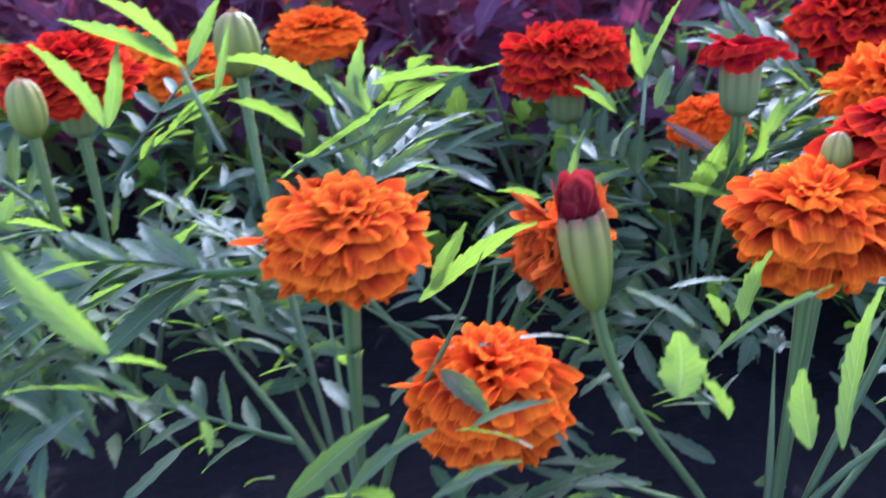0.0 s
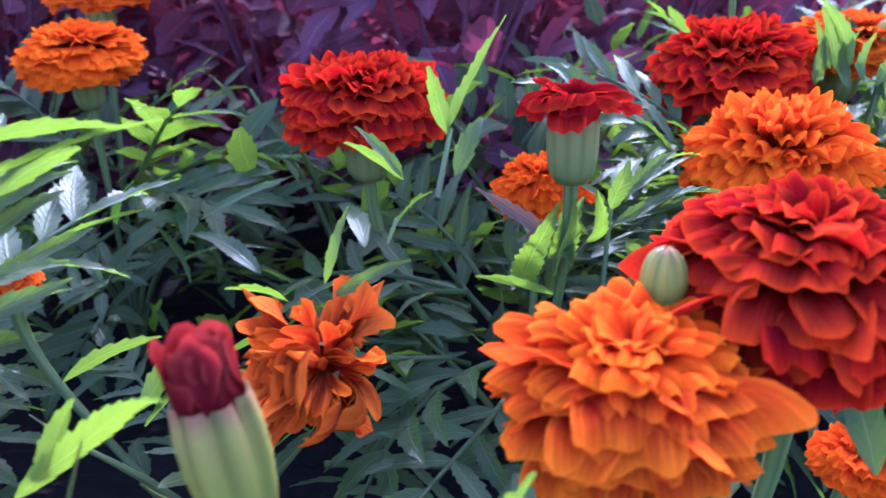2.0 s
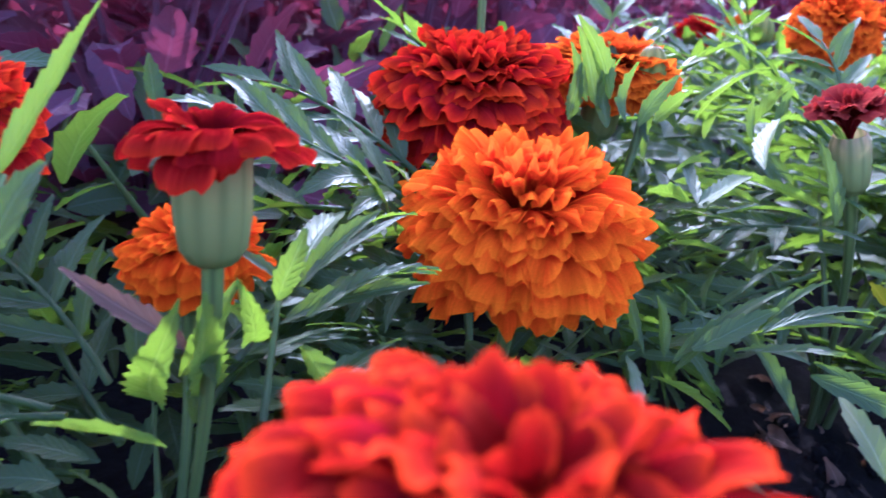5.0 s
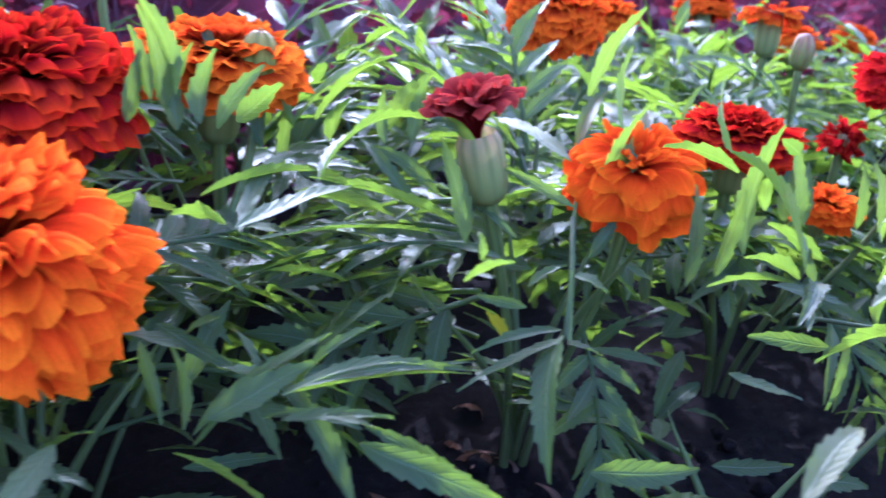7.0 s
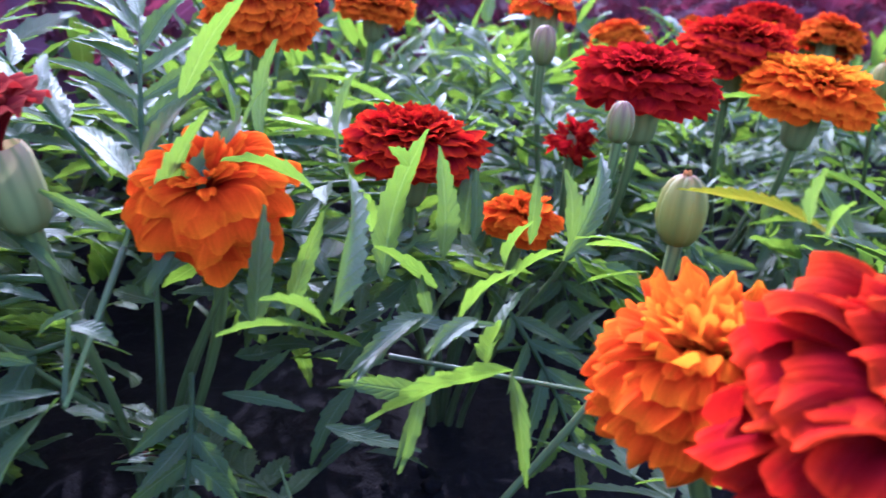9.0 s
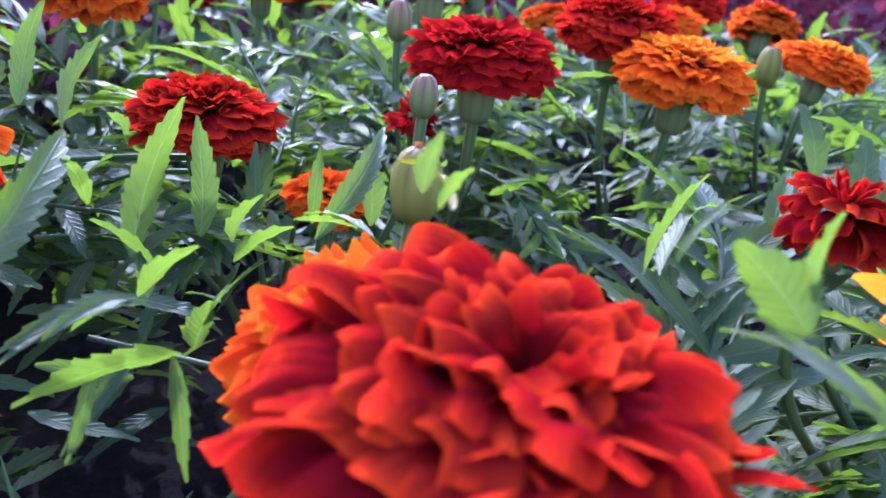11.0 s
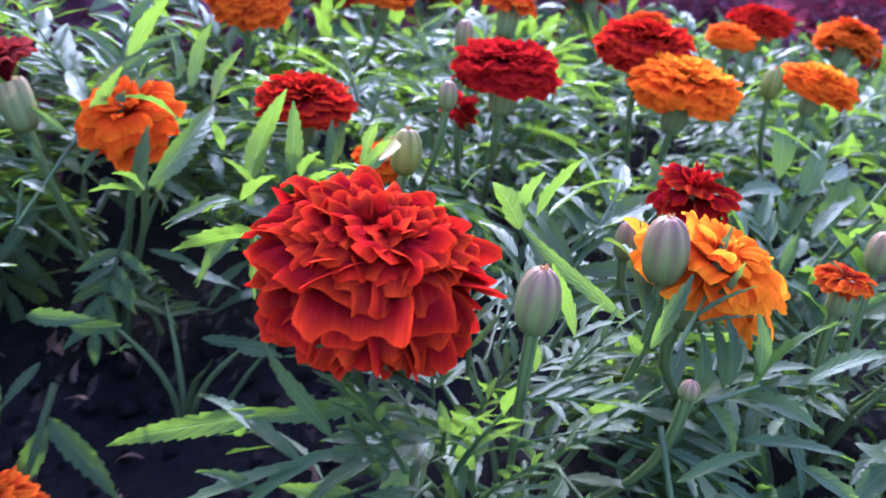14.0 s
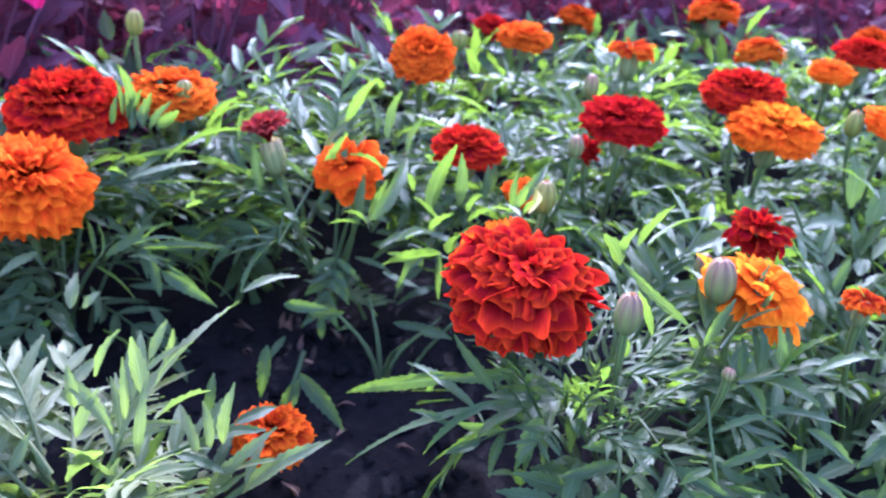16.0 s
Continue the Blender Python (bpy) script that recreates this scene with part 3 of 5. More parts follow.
def leaf(k, x0, y0, z0, x1, y1, z1, width, way):
    """One leaflet of plant k from its foot to its tip, width in mm; way: how its face is turned, T for a bare twig."""
    global LEAVES
    LEAVES += 1
    rng = random.Random(LEAVES)
    p0, p1 = local(k, (x0, y0, z0)), local(k, (x1, y1, z1))
    if way == "T":
        mid = [(a + b) / 2 for a, b in zip(p0, p1)]
        st = Sheet()
        tube(st, curve_points(p0, mid, mid, p1, 8), (width * 0.0006, width * 0.0004), 7)
        part("twig", st.mesh("twig", [STEM]), PLANTS[k][2])
        return
    face = [c + rng.uniform(-0.22, 0.22) for c in FACES[way]]
    blade(PLANTS[k][2], p0, p1, width * (0.00062 if k == B else 0.00074), face, rng.uniform(0.3, 0.9), LEAF_YELLOW if way in "Yy" else LEAF_DRY if way == "W" else LEAF_PALE_SHEEN if k == B else LEAF, rng.uniform(0.2, 0.55), rng.uniform(-0.4, 0.4))


def leafy(k, count, radius, height, seed, low=0.015, filler=60, skirt=14):
    """Random foliage of a plant: leaves as parts, and a joined mass of low small leaves."""
    x0, y0, ob = PLANTS[k]
    rng = random.Random(seed)
    for i in range(count):
        az = i * 2.39996 + rng.uniform(-0.4, 0.4)
        t = (i + 0.5) / count
        z = low + (height - low) * t ** 0.8
        r = radius * (0.20 + 0.25 * rng.random()) * (1.1 - 0.5 * t)
        pitch = radians(-12 + 62 * t ** 1.3 + rng.uniform(-16, 16))
        sc = rng.uniform(0.75, 1.15) * radius / 0.075 * (1.15 if k == A else 1.0)
        m = Matrix.Translation((r * math.cos(az), r * math.sin(az), max(low, z - 0.03 * math.sin(max(0, pitch)))))
        m = m @ Matrix.Rotation(az + rng.uniform(-0.3, 0.3), 4, "Z") @ Matrix.Rotation(-pitch, 4, "Y") @ Matrix.Rotation(rng.uniform(-0.5, 0.5), 4, "X") @ Matrix.Scale(sc, 4)
        tip = m @ Vector((0.075, 0, 0))
        half = m @ Vector((0.04, 0, 0))
        if any(in_pit((q.x + x0, q.y + y0, q.z)) for q in (tip, half)) and rng.random() < 0.85:
            continue
        if any(hides((q.x + x0, q.y + y0, q.z)) for q in (tip, half)) or k == J and tip.y < -0.03:
            continue
        part("leaf", rng.choice(PALE_SHEEN_MESHES if k == B else LEAF_MESHES if rng.random() < 0.85 else FINE_MESHES), ob, m)
    # a skirt of older leaves that lie low
    for i in range(skirt):
        az = i * 2.39996 + rng.uniform(-0.5, 0.5)
        m = Matrix.Translation((0.018 * math.cos(az), 0.018 * math.sin(az), rng.uniform(0.005, 0.045))) @ Matrix.Rotation(az, 4, "Z") @ Matrix.Rotation(-radians(rng.uniform(-5, 25)), 4, "Y") @ Matrix.Rotation(rng.uniform(-0.4, 0.4), 4, "X") @ Matrix.Scale(rng.uniform(0.8, 1.1), 4)
        tip = m @ Vector((0.06, 0, 0))
        if not in_pit((tip.x + x0, tip.y + y0, tip.z)):
            part("leaf", rng.choice(LEAF_MESHES), ob, m)
    # branches
    for i in range(4):
        az = i * 1.57 + rng.uniform(-0.4, 0.4)
        r = radius * rng.uniform(0.35, 0.7)
        h = height * rng.uniform(0.5, 0.85)
        p = Vector((r * math.cos(az), r * math.sin(az), h))
        st = Sheet()
        tube(st, curve_points((0, 0, -0.02), (0.1 * p.x, 0.1 * p.y, h * 0.5), (0.7 * p.x, 0.7 * p.y, h * 0.6), p, 9), (0.0018, 0.0012, 0.0002), 6)
        part("branch", st.mesh("branch", [STEM]), ob)
    s = Sheet()
    for i in range(filler):
        az, rr = rng.uniform(0, 6.3), radius * math.sqrt(rng.random()) * 0.95
        z = rng.uniform(0.006, height * 0.62)
        m = Matrix.Translation((rr * math.cos(az), rr * math.sin(az), z)) @ Matrix.Rotation(az + rng.uniform(-0.9, 0.9), 4, "Z") @ Matrix.Rotation(-radians(rng.uniform(-30, 55)), 4, "Y") @ Matrix.Rotation(rng.uniform(-0.8, 0.8), 4, "X")
        if in_pit((rr * math.cos(az) + x0, rr * math.sin(az) + y0, z)) and i % 4:
            continue
        pts, uvs = leaflet_grid(rng, rng.uniform(0.016, 0.030), rng.uniform(0.0035, 0.0065), rng.uniform(0, 0.7), rng.uniform(-0.4, 0.4), 6, 0.25, False)
        s.grid(put(pts, m), uvs)
    if filler:
        tagged(part("foliage", s.mesh("foliage", [LEAF]), ob), kind="stuff")


# ---------------------------------------------------------------- ground
def soil():
    n = 190
    t = np.linspace(-1, 1, n)
    ax = np.sign(t) * (np.abs(t) * 0.55 + 300 * np.abs(t) ** 11)
    xs, ys = np.meshgrid(ax + 0.35, ax + 0.55)
    zs = np.array([[0.004 * noise.noise((x * 40, y * 40, 0)) + 0.0035 * noise.noise((x * 130, y * 130, 3)) + 0.0020 * noise.noise((x * 310, y * 310, 7)) if abs(x) < 3 and abs(y) < 3 else 0.0 for x, y in zip(rx, ry)] for rx, ry in zip(xs, ys)])
    s = Sheet()
    s.grid(np.stack((xs, ys, zs - 0.014), -1), np.stack((xs, ys), -1))
    tagged(new("ground", s.mesh("ground", [SOIL])), "dark crumbly soil of the flower bed", "ground", kind="structure")


soil()

# ---------------------------------------------------------------- the marigolds: plants near the walk
A = plant_at(0.500, 0.310, "bushy marigold plant with a large red flower and purple-striped buds")
B = plant_at(0.265, 0.235, "low marigold plant with pale narrow leaves in painted sun sheen and one orange-red flower")
C = plant_at(0.360, 0.470, "marigold plant with an orange flower and a half-open crimson one")
D = plant_at(0.205, 0.440, "marigold plant with a dense orange and a dense red flower")
E_ = plant_at(0.470, 0.500, "marigold plant with a red flower and a small orange one")
F = plant_at(0.680, 0.580, "marigold plant with a red and an orange flower close together")
G = plant_at(0.430, 0.660, "marigold plant with orange-red flowers and a closed green bud")
H = plant_at(0.110, 0.380, "marigold plant with a round red flower and a flat crimson one")
I = plant_at(0.110, 0.240, "marigold plant with orange-red and red flowers and a half-open bud")
J = plant_at(-0.010, 0.230, "marigold plant with two ruffled orange-red flowers and a bud")
K = plant_at(-0.060, 0.480, "marigold plant with orange flowers before purple-leaved plants")
L = plant_at(-0.130, 0.330, "marigold plant with an orange and a red flower and a bud")
M = plant_at(0.020, 0.330, "sparse marigold plant with a withered shrivelled orange-red flower")
N = plant_at(0.560, 0.560, "marigold plant with a dark crimson flower and a closed bud")
O = plant_at(0.270, 0.560, "marigold plant with an orange-red flower behind a green bud")
P = plant_at(0.640, 0.330, "marigold plant with a loose amber flower and a small red one")
Q = plant_at(0.780, 0.560, "marigold plant with an orange flower beside a closed bud")
R_ = plant_at(0.590, 0.700, "marigold plant with one flat orange-red flower among green leaves")
S = plant_at(0.820, 0.760, "marigold plant with a red and an orange flower")
T_ = plant_at(0.390, 0.390, "sparse marigold plant with a single closed green bud")

head(J, -0.001, 0.206, 0.116, 0.045, FLAME, (0.1, -0.2, 1), form="frilled", count=84, near=True, squash=0.7)
head(J, 0.030, 0.234, 0.058, 0.049, FLAME, (0.1, -0.15, 1), form="frilled", near=True, squash=1.0, core=ORANGE)
head(I, 0.114, 0.236, 0.105, 0.050, FLAME, (0, -0.1, 1), form="frilled", count=84, near=True, core=ORANGE, squash=0.85)
head(I, 0.147, 0.254, 0.117, 0.054, RED, (-0.05, -0.05, 1), form="frilled", near=True, squash=0.8)
head(H, 0.058, 0.408, 0.119, 0.061, RED, (0, -0.05, 1), near=True, squash=0.67, form="dense")
head(H, 0.122, 0.364, 0.124, 0.040, CRIMSON, (0, 0.0, 1), form="flat", count=26, near=True, squash=0.7)
head(H, 0.117, 0.398, 0.091, 0.036, ORANGE, (0, -0.1, 1), near=True)
head(I, 0.186, 0.300, 0.048, 0.024, ORANGE, (0.1, -0.1, 1))
head(D, 0.2015, 0.410, 0.095, 0.066, ORANGE, (0, -0.12, 1), near=True, squash=1.02, form="globe")
head(D, 0.203, 0.480, 0.117, 0.069, RED, (-0.1, -0.1, 1), near=True, squash=0.80, form="globe")
head(K, -0.073, 0.498, 0.124, 0.055, ORANGE, (0, -0.1, 1), squash=0.67, form="dense")
head(K, -0.080, 0.545, 0.150, 0.055, FLAME, squash=0.67, form="dense")
head(L, -0.154, 0.506, 0.107, 0.055, ORANGE, form="dense")
head(L, -0.129, 0.335, 0.136, 0.053, RED, form="dense")
head(M, 0.051, 0.304, 0.072, 0.042, FADED, (0.45, -0.35, 0.7), form="withered", count=30, near=True, core=FLAME)
head(M, -0.046, 0.356, 0.076, 0.019, FLAME, (0.1, -0.1, 1), count=50, squash=1.2)
head(C, 0.366, 0.432, 0.103, 0.044, ORANGE, (-0.2, -0.35, 1), form="loose", count=54, near=True, squash=0.9)
head(E_, 0.440, 0.480, 0.106, 0.047, RED, (0, -0.05, 1), squash=0.67, form="dense")
head(E_, 0.476, 0.468, 0.082, 0.028, ORANGE, (0, -0.1, 1))
head(A, 0.437, 0.337, 0.0965, 0.048, ORANGE, (-0.2, -0.1, 1), near=True, core=AMBER, squash=0.74)
head(A, 0.4380, 0.290, 0.1070, 0.0730, RED, (0.1, -0.22, 1), form="frilled", near=True, count=108, squash=0.70)
head(N, 0.539, 0.493, 0.126, 0.055, CRIMSON, (0, -0.05, 1), squash=0.67, form="dense")
head(F, 0.648, 0.563, 0.133, 0.061, RED, (0, -0.05, 1), squash=0.69, form="dense")
head(F, 0.654, 0.518, 0.119, 0.062, ORANGE, (0.05, -0.1, 1), core=AMBER, squash=0.69, form="dense")
head(Q, 0.747, 0.524, 0.124, 0.046, ORANGE, (0.2, -0.1, 1), core=AMBER, squash=0.67, form="dense")
head(N, 0.525, 0.515, 0.097, 0.022, CRIMSON, form="withered", count=30)
head(G, 0.417, 0.590, 0.137, 0.047, FLAME, (0, -0.3, 1), squash=1.01, core=ORANGE, form="dense")
head(G, 0.517, 0.721, 0.131, 0.049, FLAME, squash=0.67, core=ORANGE, form="dense")
head(R_, 0.590, 0.650, 0.139, 0.041, FLAME, (0, 0, 1), form="flat", count=26)
head(S, 0.842, 0.739, 0.136, 0.053, RED, squash=0.67, form="dense")
head(S, 0.778, 0.677, 0.128, 0.040, ORANGE, squash=0.67, form="dense")
head(O, 0.259, 0.500, 0.123, 0.055, FLAME, (0, -0.05, 1), squash=0.67, form="dense")
head(P, 0.5420, 0.290, 0.107, 0.052, AMBER, (0.25, -0.15, 1), form="frilled", count=42, near=True, squash=0.75)
head(P, 0.574, 0.358, 0.108, 0.036, RED, (0, -0.1, 1), form="open", count=22, near=True)
head(P, 0.604, 0.304, 0.098, 0.022, FLAME, form="flat", count=26)
head(B, 0.335, 0.305, 0.018, 0.040, FLAME)

closed(I, 0.056, 0.218, 0.104, 0.0134, 0.030, lean=(-0.15, 0, 1), tip=MAROON, opened=0.34)
closed(I, 0.122, 0.250, 0.117, 0.0085, 0.013, tip=BUD_TIP)
closed(D, 0.269, 0.485, 0.126, 0.0115, 0.016, tip=BUD_TIP)
head(C, 0.319, 0.443, 0.121, 0.028, MAROON, (-0.3, 0, 1), form="trumpet", count=50, near=True, squash=1.0)
closed(T_, 0.467, 0.383, 0.111, 0.0128, 0.018, tip=BUD_TIP)
closed(A, 0.521, 0.283, 0.116, 0.0142, 0.021, BUD_PURPLE, lean=(-0.1, 0, 1), tip=BUD_TIP)
closed(A, 0.473, 0.255, 0.114, 0.0117, 0.018, BUD_PURPLE, tip=BUD_TIP)
closed(A, 0.517, 0.250, 0.091, 0.0060, 0.006, BUD_PURPLE)
closed(P, 0.538, 0.336, 0.097, 0.0090, 0.015, BUD_PURPLE)
closed(P, 0.647, 0.337, 0.094, 0.0120, 0.018, BUD_PURPLE)
closed(N, 0.535, 0.561, 0.128, 0.0115, 0.018, BUD_PURPLE)
closed(L, -0.103, 0.261, 0.137, 0.0116, 0.018, tip=BUD_TIP)
closed(J, -0.045, 0.284, 0.149, 0.0150, 0.020, tip=BUD_TIP)
closed(Q, 0.721, 0.534, 0.120, 0.0130, 0.020, tip=BUD_TIP)
closed(E_, 0.500, 0.454, 0.117, 0.0095, 0.014, BUD_PURPLE)
closed(G, 0.458, 0.713, 0.123, 0.0150, 0.018, tip=BUD_TIP)
closed(O, 0.226, 0.559, 0.150, 0.0120, 0.017, tip=BUD_TIP)

# leaves and twigs that stand out, plant by plant
leaf(A, 0.445, 0.323, 0.126, 0.458, 0.377, 0.119, 5.9, "y")
leaf(A, 0.441, 0.325, 0.128, 0.444, 0.327, 0.137, 4.9, "g")
leaf(A, 0.443, 0.323, 0.126, 0.448, 0.323, 0.132, 4.9, "g")
leaf(A, 0.506, 0.270, 0.101, 0.480, 0.296, 0.117, 5.5, "d")
leaf(A, 0.515, 0.275, 0.098, 0.524, 0.322, 0.102, 11.7, "d")
leaf(A, 0.525, 0.301, 0.101, 0.524, 0.307, 0.116, 5.9, "s")
leaf(A, 0.508, 0.258, 0.099, 0.521, 0.269, 0.116, 6.0, "d")
leaf(A, 0.534, 0.276, 0.106, 0.543, 0.286, 0.123, 3.8, "m")
leaf(A, 0.535, 0.275, 0.105, 0.540, 0.272, 0.118, 3.7, "d")
leaf(A, 0.525, 0.268, 0.102, 0.540, 0.266, 0.114, 2.4, "s")
leaf(A, 0.524, 0.268, 0.100, 0.541, 0.263, 0.105, 2.2, "s")
leaf(A, 0.514, 0.256, 0.099, 0.533, 0.276, 0.106, 1.2, "T")
leaf(A, 0.485, 0.256, 0.104, 0.478, 0.260, 0.122, 4.3, "g")
leaf(A, 0.485, 0.257, 0.103, 0.500, 0.260, 0.105, 3.8, "s")
leaf(A, 0.487, 0.257, 0.105, 0.495, 0.263, 0.110, 4.8, "g")
leaf(A, 0.477, 0.284, 0.121, 0.471, 0.293, 0.131, 11.0, "g")
leaf(A, 0.478, 0.285, 0.125, 0.483, 0.288, 0.136, 8.7, "g")
leaf(A, 0.511, 0.355, 0.098, 0.527, 0.358, 0.120, 10.3, "g")
leaf(A, 0.515, 0.354, 0.098, 0.560, 0.386, 0.102, 8.5, "g")
leaf(A, 0.536, 0.260, 0.086, 0.534, 0.268, 0.104, 6.9, "d")
leaf(A, 0.539, 0.253, 0.094, 0.538, 0.259, 0.109, 6.0, "d")
leaf(A, 0.505, 0.258, 0.097, 0.502, 0.261, 0.102, 5.6, "g")
leaf(A, 0.476, 0.256, 0.094, 0.475, 0.259, 0.102, 4.6, "g")
leaf(A, 0.463, 0.295, 0.127, 0.470, 0.295, 0.135, 2.4, "s")
leaf(A, 0.529, 0.261, 0.083, 0.528, 0.268, 0.098, 6.7, "d")
leaf(A, 0.471, 0.268, 0.120, 0.466, 0.288, 0.121, 5.5, "m")
leaf(A, 0.430, 0.274, 0.058, 0.369, 0.275, 0.026, 7.7, "s")
leaf(A, 0.417, 0.291, 0.062, 0.369, 0.316, 0.032, 8.9, "d")
leaf(A, 0.422, 0.274, 0.056, 0.394, 0.307, 0.056, 7.3, "s")
leaf(A, 0.430, 0.275, 0.063, 0.413, 0.290, 0.083, 6.1, "d")
leaf(A, 0.413, 0.272, 0.047, 0.395, 0.279, 0.051, 4.5, "s")
leaf(A, 0.432, 0.274, 0.060, 0.401, 0.271, 0.035, 6.7, "s")
leaf(A, 0.450, 0.269, 0.057, 0.440, 0.261, 0.034, 10.4, "m")
leaf(A, 0.547, 0.264, 0.082, 0.564, 0.257, 0.106, 7.2, "s")
leaf(A, 0.548, 0.264, 0.082, 0.572, 0.259, 0.085, 5.8, "s")
leaf(A, 0.541, 0.264, 0.079, 0.551, 0.238, 0.084, 10.9, "s")
leaf(A, 0.534, 0.265, 0.077, 0.542, 0.257, 0.064, 8.9, "s")
leaf(A, 0.539, 0.266, 0.081, 0.536, 0.274, 0.099, 6.1, "d")
leaf(A, 0.548, 0.265, 0.086, 0.550, 0.272, 0.102, 7.4, "d")
leaf(A, 0.520, 0.247, 0.089, 0.549, 0.264, 0.083, 1.5, "T")
leaf(A, 0.509, 0.234, 0.075, 0.530, 0.232, 0.083, 4.4, "s")
leaf(A, 0.511, 0.228, 0.063, 0.535, 0.227, 0.073, 5.6, "s")
leaf(A, 0.505, 0.241, 0.087, 0.510, 0.226, 0.058, 1.4, "T")
leaf(A, 0.539, 0.290, 0.027, 0.501, 0.298, 0.023, 5.9, "s")
leaf(A, 0.463, 0.271, 0.073, 0.472, 0.274, 0.039, 8.2, "g")
leaf(A, 0.508, 0.228, 0.062, 0.497, 0.228, 0.054, 6.2, "s")
leaf(A, 0.444, 0.277, 0.075, 0.408, 0.291, 0.057, 7.4, "d")
leaf(A, 0.458, 0.273, 0.075, 0.459, 0.267, 0.061, 5.0, "s")
leaf(A, 0.534, 0.247, 0.077, 0.565, 0.238, 0.074, 6.5, "s")
leaf(A, 0.550, 0.241, 0.072, 0.569, 0.232, 0.062, 8.5, "s")
leaf(A, 0.553, 0.253, 0.090, 0.582, 0.250, 0.100, 7.1, "s")
leaf(A, 0.506, 0.279, 0.069, 0.519, 0.278, 0.074, 6.6, "m")
leaf(A, 0.478, 0.281, 0.059, 0.492, 0.274, 0.050, 7.4, "m")
leaf(B, 0.283, 0.244, 0.058, 0.320, 0.308, 0.085, 10.1, "g")
leaf(B, 0.292, 0.250, 0.076, 0.287, 0.260, 0.095, 9.9, "g")
leaf(B, 0.289, 0.298, 0.053, 0.292, 0.306, 0.072, 5.6, "g")
leaf(B, 0.296, 0.251, 0.078, 0.310, 0.256, 0.096, 4.3, "s")
leaf(B, 0.274, 0.255, 0.080, 0.283, 0.261, 0.097, 6.4, "s")
leaf(B, 0.286, 0.247, 0.067, 0.285, 0.257, 0.088, 5.4, "s")
leaf(B, 0.320, 0.256, 0.049, 0.323, 0.266, 0.072, 8.6, "s")
leaf(B, 0.315, 0.256, 0.047, 0.311, 0.264, 0.064, 6.8, "s")
leaf(B, 0.310, 0.255, 0.045, 0.303, 0.264, 0.061, 7.5, "s")
leaf(B, 0.318, 0.249, 0.034, 0.341, 0.256, 0.058, 9.7, "s")
leaf(B, 0.314, 0.248, 0.030, 0.334, 0.253, 0.048, 9.8, "s")
leaf(B, 0.319, 0.251, 0.038, 0.344, 0.251, 0.047, 5.3, "s")
leaf(B, 0.328, 0.247, 0.032, 0.362, 0.252, 0.056, 13.0, "s")
leaf(B, 0.297, 0.246, 0.068, 0.315, 0.265, 0.068, 11.6, "g")
leaf(B, 0.291, 0.241, 0.055, 0.291, 0.252, 0.080, 6.6, "s")
leaf(B, 0.262, 0.257, 0.079, 0.281, 0.245, 0.061, 8.9, "s")
leaf(B, 0.263, 0.245, 0.055, 0.286, 0.236, 0.043, 9.3, "g")
leaf(B, 0.267, 0.251, 0.069, 0.264, 0.258, 0.083, 7.1, "s")
leaf(B, 0.283, 0.235, 0.039, 0.285, 0.241, 0.054, 9.5, "s")
leaf(B, 0.297, 0.233, 0.040, 0.297, 0.239, 0.053, 4.9, "g")
leaf(B, 0.268, 0.246, 0.059, 0.275, 0.253, 0.077, 7.5, "s")
leaf(B, 0.278, 0.243, 0.055, 0.265, 0.240, 0.043, 12.0, "g")
leaf(B, 0.247, 0.318, 0.073, 0.247, 0.335, 0.082, 9.9, "s")
leaf(B, 0.253, 0.317, 0.074, 0.259, 0.323, 0.079, 6.9, "s")
leaf(B, 0.322, 0.309, 0.089, 0.345, 0.323, 0.091, 7.3, "s")
leaf(C, 0.304, 0.472, 0.107, 0.319, 0.474, 0.124, 11.5, "g")
leaf(C, 0.319, 0.462, 0.091, 0.301, 0.475, 0.103, 6.4, "d")
leaf(C, 0.278, 0.478, 0.107, 0.269, 0.485, 0.117, 6.7, "g")
leaf(C, 0.288, 0.474, 0.104, 0.292, 0.468, 0.118, 7.0, "g")
leaf(C, 0.364, 0.459, 0.122, 0.381, 0.461, 0.149, 8.8, "g")
leaf(C, 0.352, 0.441, 0.111, 0.371, 0.460, 0.126, 6.2, "s")
leaf(C, 0.351, 0.425, 0.099, 0.377, 0.446, 0.120, 7.9, "d")
leaf(C, 0.349, 0.438, 0.107, 0.340, 0.473, 0.112, 8.6, "s")
leaf(C, 0.346, 0.428, 0.097, 0.328, 0.440, 0.104, 4.3, "d")
leaf(C, 0.352, 0.437, 0.107, 0.346, 0.427, 0.094, 1.3, "T")
leaf(C, 0.346, 0.427, 0.094, 0.331, 0.395, 0.073, 1.5, "T")
leaf(C, 0.308, 0.449, 0.090, 0.296, 0.473, 0.105, 5.8, "s")
leaf(C, 0.321, 0.442, 0.086, 0.278, 0.453, 0.100, 6.7, "g")
leaf(C, 0.333, 0.434, 0.086, 0.309, 0.459, 0.096, 5.5, "m")
leaf(C, 0.330, 0.433, 0.080, 0.313, 0.442, 0.082, 4.4, "m")
leaf(C, 0.389, 0.476, 0.108, 0.398, 0.491, 0.134, 10.3, "g")
leaf(C, 0.382, 0.480, 0.110, 0.377, 0.499, 0.127, 12.0, "g")
leaf(C, 0.325, 0.439, 0.103, 0.314, 0.449, 0.117, 6.6, "d")
leaf(C, 0.318, 0.435, 0.085, 0.314, 0.447, 0.112, 7.2, "d")
leaf(C, 0.351, 0.425, 0.100, 0.366, 0.428, 0.125, 8.5, "g")
leaf(C, 0.350, 0.422, 0.084, 0.358, 0.423, 0.096, 5.1, "m")
